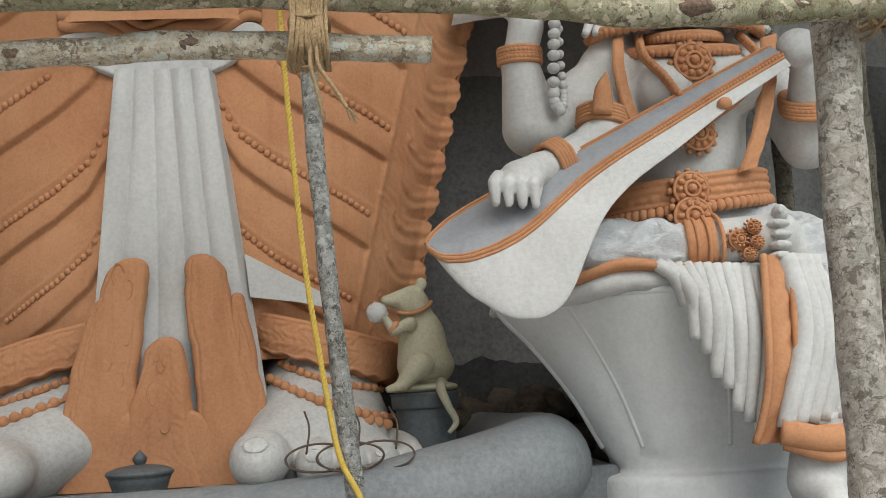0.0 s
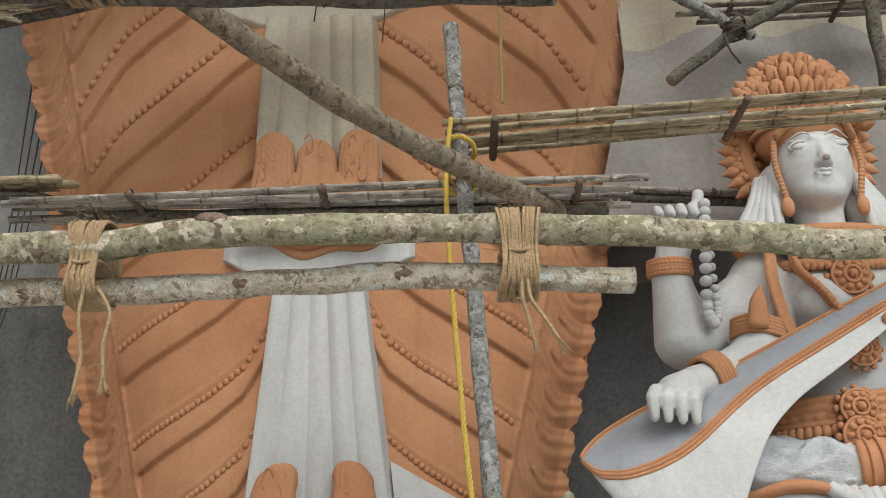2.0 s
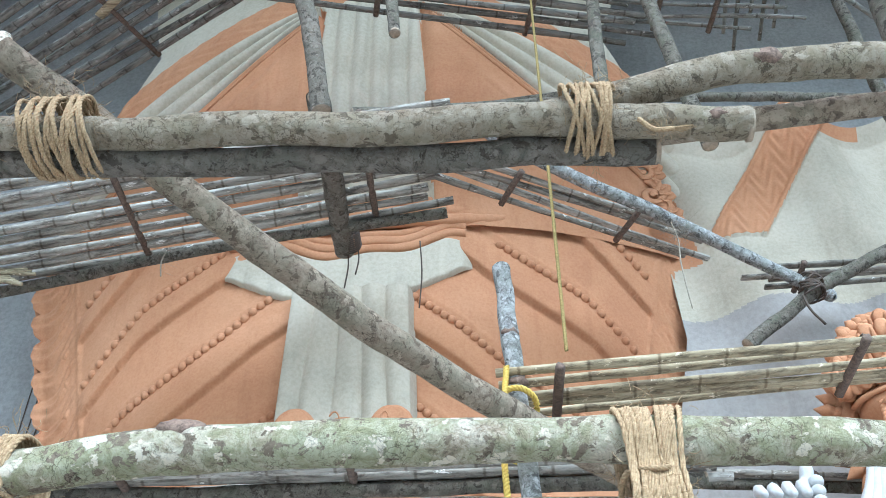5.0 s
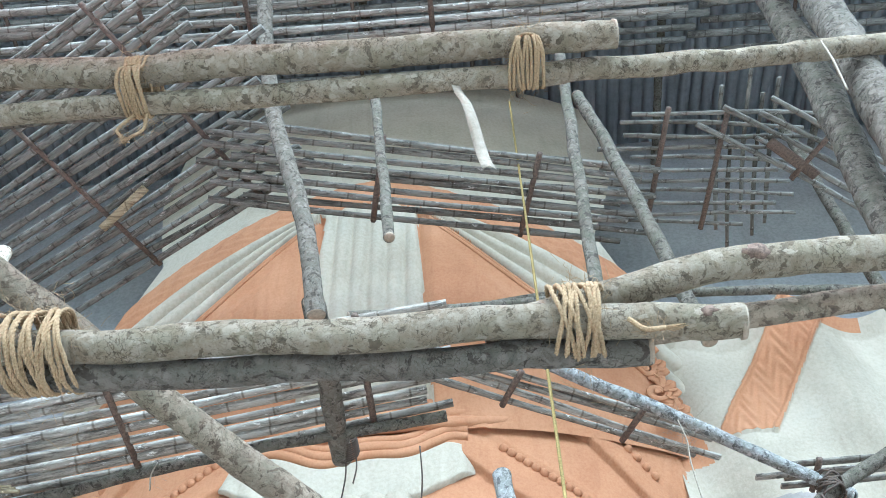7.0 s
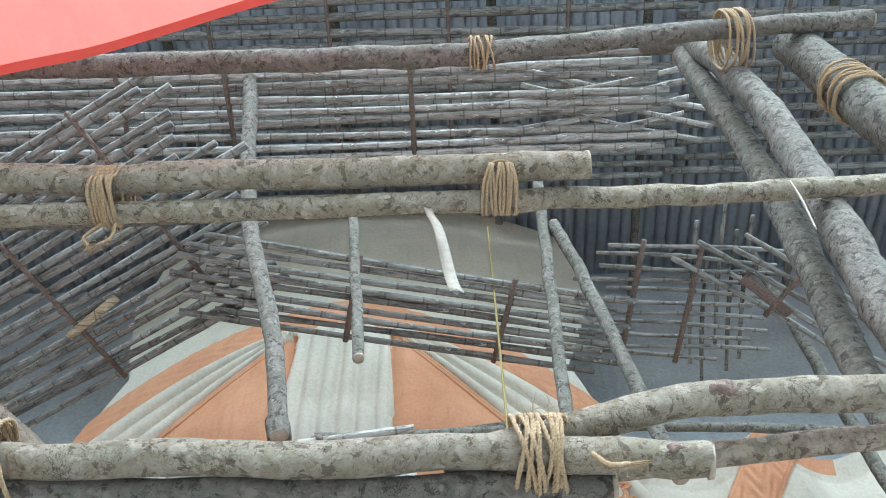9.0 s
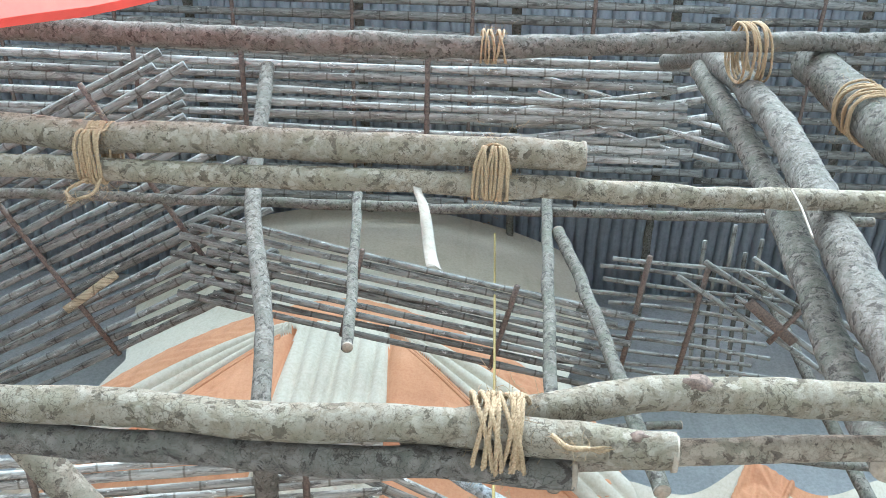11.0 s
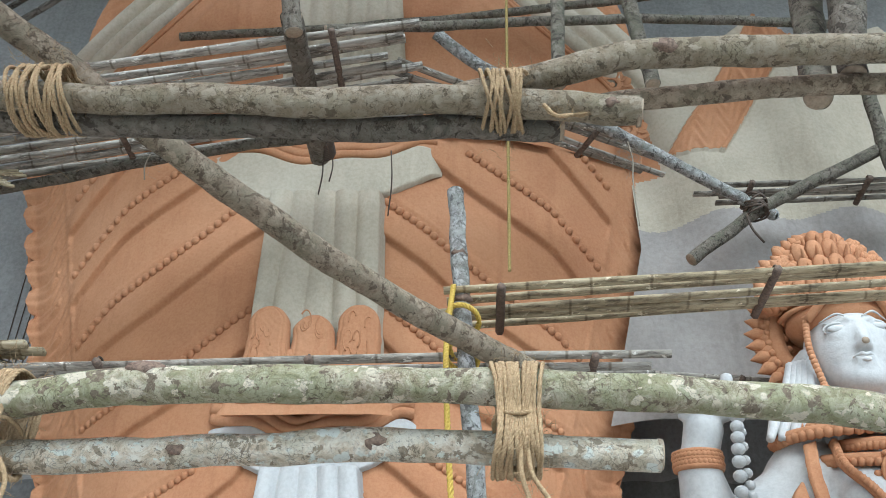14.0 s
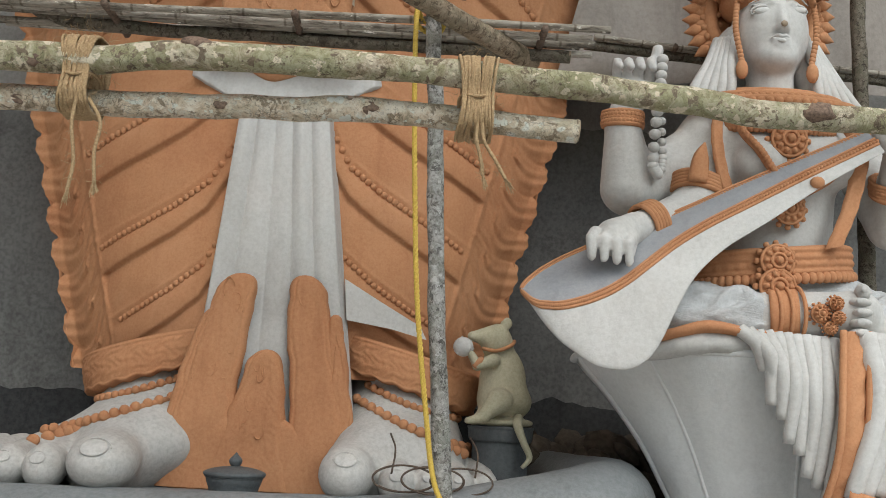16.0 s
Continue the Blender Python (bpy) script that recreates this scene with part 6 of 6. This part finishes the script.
staging((-4.3, 5.62, 4.40), (0.12, 5.62, 4.42), 5, 0.08, 0.03, LATHGREY, "grey weathered split-cane walkway across the statue", (0.22, 0.52, 0.92))
staging((-6.6, 5.7, 4.62), (-3.95, 5.7, 4.57), 3, 0.085, 0.02, LATH, "split-cane walkway ending beside the post", (0.7,))
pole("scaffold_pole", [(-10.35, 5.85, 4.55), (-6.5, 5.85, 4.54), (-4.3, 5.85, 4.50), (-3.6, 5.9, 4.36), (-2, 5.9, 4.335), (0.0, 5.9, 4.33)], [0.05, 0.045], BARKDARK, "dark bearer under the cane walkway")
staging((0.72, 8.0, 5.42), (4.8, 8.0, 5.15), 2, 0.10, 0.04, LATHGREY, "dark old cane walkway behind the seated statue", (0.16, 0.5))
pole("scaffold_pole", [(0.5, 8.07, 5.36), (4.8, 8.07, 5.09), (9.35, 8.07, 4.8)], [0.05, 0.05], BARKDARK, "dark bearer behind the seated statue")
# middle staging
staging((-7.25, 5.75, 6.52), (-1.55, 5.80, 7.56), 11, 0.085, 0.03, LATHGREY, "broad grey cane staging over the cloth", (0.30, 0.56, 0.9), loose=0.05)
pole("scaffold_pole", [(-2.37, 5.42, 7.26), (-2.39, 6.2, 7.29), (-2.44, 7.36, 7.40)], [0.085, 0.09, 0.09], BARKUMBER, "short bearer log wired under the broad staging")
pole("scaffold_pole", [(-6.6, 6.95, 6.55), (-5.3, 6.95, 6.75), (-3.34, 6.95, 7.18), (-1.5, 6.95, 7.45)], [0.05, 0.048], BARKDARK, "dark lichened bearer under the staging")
s = Shell()
for k in range(9):
    y0 = 7.1 + 0.025 * k
    tube(s, [(-2.39 + 0.10 * math.cos(a), y0, 7.42 + 0.10 * math.sin(a)) for a in np.linspace(0, 6.4, 11)], 0.008, 5, 0, 20)
for dx, ln in ((-0.06, 0.5), (0.03, 0.35), (0.6, 0.75)):
    tube(s, [(-2.36 + dx, 7.32, 7.45), (-2.34 + dx, 7.33, 7.45 - ln * 0.5), (-2.36 + dx, 7.33, 7.45 - ln)], 0.007, 5, 0, 10)
single("binding_wire", s, WIRE, "dark wire binding with loose ends on the pole end", "wire", kind="stuff")
staging((-1.60, 6.30, 7.62), (0.85, 7.40, 7.42), 4, 0.07, 0.035, LATHGREY, "narrow cane walkway along the rising pole", (0.3, 0.72), across=(-0.41, 0.91, 0))
pole("scaffold_pole", [(-1.3, 6.3, 7.95), (-0.85, 6.5, 7.70), (0.3, 6.95, 7.33), (1.64, 7.5, 6.88), (1.8, 7.55, 6.82)], [0.055, 0.058, 0.055], BARKGREY, "pale grey pole sloping to a tied joint")
pole("scaffold_pole", [(0.95, 7.45, 6.27), (1.64, 7.5, 6.82), (2.4, 7.5, 7.25), (3.6, 7.5, 7.9)], [0.06, 0.06], BARKDARK, "dark short pole tied at the joint")
s = Shell()
for k in range(10):
    tube(s, [(1.62 + 0.10 * math.cos(a) + 0.02 * random.uniform(-1, 1), 7.46 + 0.10 * math.sin(a), 6.85 + 0.014 * k - 0.07 + 0.05 * math.cos(a + k)) for a in np.linspace(0, 6.4, 11)], 0.01, 5, 0, 20)
tube(s, [(1.5, 7.4, 6.72), (1.52, 7.38, 6.55), (1.60, 7.38, 6.4)], 0.012, 5, 0, 10)
single("joint_binding", s, WIRE, "dark rope binding where two poles meet", "rope")
staging((1.3, 7.62, 7.22), (5.0, 7.62, 7.35), 4, 0.07, 0.03, LATHGREY, "cane walkway beyond the tied joint", (0.1, 0.4))
pole("scaffold_pole", [(-2.2, 5.9, 7.6), (0.4, 6.5, 8.3), (2.8, 6.9, 8.6)], [0.045, 0.045], BARKDARK, "dark upper bearer before the cloth")
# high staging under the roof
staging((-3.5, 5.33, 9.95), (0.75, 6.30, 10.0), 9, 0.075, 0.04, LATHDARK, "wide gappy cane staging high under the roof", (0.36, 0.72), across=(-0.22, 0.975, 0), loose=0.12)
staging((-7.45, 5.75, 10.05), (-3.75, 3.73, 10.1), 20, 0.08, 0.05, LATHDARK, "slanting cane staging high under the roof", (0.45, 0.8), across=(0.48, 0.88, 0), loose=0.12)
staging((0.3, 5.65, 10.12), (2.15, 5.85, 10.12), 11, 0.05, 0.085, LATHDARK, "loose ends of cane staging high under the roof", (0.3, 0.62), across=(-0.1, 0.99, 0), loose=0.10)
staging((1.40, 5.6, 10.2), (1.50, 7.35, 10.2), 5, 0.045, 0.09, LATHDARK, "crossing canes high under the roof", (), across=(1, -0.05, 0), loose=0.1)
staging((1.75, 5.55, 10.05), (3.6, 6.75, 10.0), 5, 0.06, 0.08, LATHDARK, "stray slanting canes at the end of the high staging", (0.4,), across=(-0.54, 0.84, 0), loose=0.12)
# topmost staging, its ends ragged
staging((-6.8, 4.10, 11.5), (1.35, 4.15, 11.5), 9, 0.085, 0.055, LATHGREY, "topmost staging of flat pale canes under the roof", (0.28, 0.42, 0.66), loose=0.09)
staging((-0.6, 4.75, 11.56), (1.75, 4.35, 11.6), 4, 0.07, 0.10, LATHGREY, "splayed cane ends on the topmost staging", (), across=(0.17, 0.98, 0), loose=0.09, skew=-0.05)
staging((-0.4, 4.3, 11.6), (1.70, 4.85, 11.56), 3, 0.06, 0.12, LATHGREY, "splayed cane ends on the topmost staging", (), across=(-0.25, 0.97, 0), loose=0.09)
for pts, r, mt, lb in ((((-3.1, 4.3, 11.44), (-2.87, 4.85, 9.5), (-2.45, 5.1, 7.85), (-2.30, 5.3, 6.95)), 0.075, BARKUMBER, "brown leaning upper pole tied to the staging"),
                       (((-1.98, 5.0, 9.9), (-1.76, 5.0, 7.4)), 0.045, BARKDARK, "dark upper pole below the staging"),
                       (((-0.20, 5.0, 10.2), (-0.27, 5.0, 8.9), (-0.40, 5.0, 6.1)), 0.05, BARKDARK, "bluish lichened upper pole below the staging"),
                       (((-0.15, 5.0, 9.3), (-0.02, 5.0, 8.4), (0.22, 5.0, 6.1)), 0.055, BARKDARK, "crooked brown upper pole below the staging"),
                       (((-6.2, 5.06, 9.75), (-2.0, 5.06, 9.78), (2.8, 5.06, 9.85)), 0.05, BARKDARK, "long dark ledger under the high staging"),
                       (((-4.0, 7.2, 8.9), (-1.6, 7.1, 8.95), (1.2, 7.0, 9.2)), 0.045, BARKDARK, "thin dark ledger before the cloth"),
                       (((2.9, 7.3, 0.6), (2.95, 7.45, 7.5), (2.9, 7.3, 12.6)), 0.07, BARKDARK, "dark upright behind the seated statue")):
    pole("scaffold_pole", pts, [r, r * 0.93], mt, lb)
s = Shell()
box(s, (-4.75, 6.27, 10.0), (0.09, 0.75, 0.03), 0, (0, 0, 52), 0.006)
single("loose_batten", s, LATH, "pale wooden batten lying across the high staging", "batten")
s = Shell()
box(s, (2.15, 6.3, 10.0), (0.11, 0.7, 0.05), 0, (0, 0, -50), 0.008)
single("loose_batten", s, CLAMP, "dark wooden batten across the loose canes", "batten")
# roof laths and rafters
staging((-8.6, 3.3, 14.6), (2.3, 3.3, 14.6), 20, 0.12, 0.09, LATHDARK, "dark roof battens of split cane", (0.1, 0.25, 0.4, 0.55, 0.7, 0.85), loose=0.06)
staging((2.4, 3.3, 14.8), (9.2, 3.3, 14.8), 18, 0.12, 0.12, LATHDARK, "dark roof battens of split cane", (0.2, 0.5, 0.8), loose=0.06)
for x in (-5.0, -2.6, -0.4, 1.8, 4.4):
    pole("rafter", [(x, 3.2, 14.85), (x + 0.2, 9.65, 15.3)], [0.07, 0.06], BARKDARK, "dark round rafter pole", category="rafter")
# upright at the side, its bundle of cane ends
pole("scaffold_post", [(-4.40, 5.0, -0.02), (-4.42, 5.0, 2.5), (-4.49, 5.0, 4.9), (-4.58, 5.0, 5.88), (-4.66, 5.0, 7.6)], [0.075, 0.07, 0.06, 0.055], BARKPALE, "pale upright pole before the side of the statue", category="post")
bundle = thing("cane_bundle", "bundle of thin pale canes tied to the scaffold", "canes", at=(-5.0, 6.4, 6.55))
for k in range(7):
    s = Shell()
    tube(s, [(-6.4 + 0.1 * k, 6.55 + 0.03 * k, 6.72 - 0.03 * (k % 3)), (-5.6, 6.45 + 0.03 * k, 6.60 + 0.02 * k), (-4.75 - 0.06 * (k % 4), 6.4 + 0.03 * k, 6.38 + 0.05 * k)], 0.016, 6, 0, 16, True, 0.1, k)
    part("cane", s, LATH, bundle)
# loose strings
for pts, nf in (([(0.42, 6.98, 7.25), (0.44, 6.95, 7.0), (0.42, 6.95, 6.75), (0.43, 6.95, 6.30)], 90), ([(-3.9, 6.9, 7.10), (-3.91, 6.87, 6.95), (-3.89, 6.88, 6.80)], 30), ([(0.56, 3.07, 6.08), (0.53, 3.05, 5.85), (0.50, 3.06, 5.58)], 30)):
    fs_ = thing("frayed_string", "frayed white string hanging from a scaffold pole", "string", at=pts[0])
    s = Shell()
    tube(s, pts, 0.006, 5, 0, 24, True, 0.3)
    part("cord", s, STRIP, fs_)
    s = Shell()
    fuzz(s, smooth_line(pts, 6)[1], nf, (0.05, 0.03, 0.07), 0.12)
    tagged(part("fuzz", s, STRIP, fs_), kind="stuff")
for x, ya in ((-4.5, 2.84), (-3.6, 2.63)):
    s = Shell()
    tube(s, [(x, ya, 6.80), (x, (ya + 2.82) / 2, 6.4), (x, 2.82, 6.04)], 0.008, 5, 0, 12)
    single("tie_cord", s, COIR, "thin coir cord tying the awning to the high rail", "rope")
# awning overhead
s = Shell()
n_, m_ = 40, 14
vv = []
for j in range(m_):
    v = j / (m_ - 1)
    for i in range(n_):
        u = i / (n_ - 1)
        x = -7.0 + 7.2 * u
        e = 3.26 - 0.22 * (x + 6.5) - 0.03 * abs(math.sin(u * 11)) + 0.02
        y = 1.15 + (e - 1.15) * v
        z = 6.82 + 0.10 * (1 - v) * math.sin(u * 7) - 0.05 * v + 0.03 * math.sin(u * 25 + 2 * v)
        vv.append((x, y, z))
s.add(vv, grid_faces(n_, m_))
vv = []
for j in range(3):
    for i in range(n_):
        u = i / (n_ - 1)
        x = -7.0 + 7.2 * u
        e = 3.26 - 0.22 * (x + 6.5) - 0.03 * abs(math.sin(u * 11)) + 0.02
        vv.append((x, e + 0.012 * j, 6.77 + 0.03 * math.sin(u * 25 + 2) - 0.06 * j))
s.add(vv, grid_faces(n_, 3))
single("awning", s, TARP, "red tarpaulin awning with a hemmed flap", "awning")
# cables on the back wall
cb = thing("hanging_cables", "thin dark cables hanging down the back wall", "cable", at=(-6.3, 9.62, 1.5))
for k in range(4):
    s = Shell()
    x = -6.3 + 0.11 * k
    tube(s, [(x, 9.645, 7.8), (x - 0.05 * k, 9.64, 5.2), (x - 0.2 - 0.06 * k, 9.64, 3.6), (x - 0.1, 9.645, 1.0)], 0.007, 5, 0, 24)
    part("cable", s, WIRE, cb)
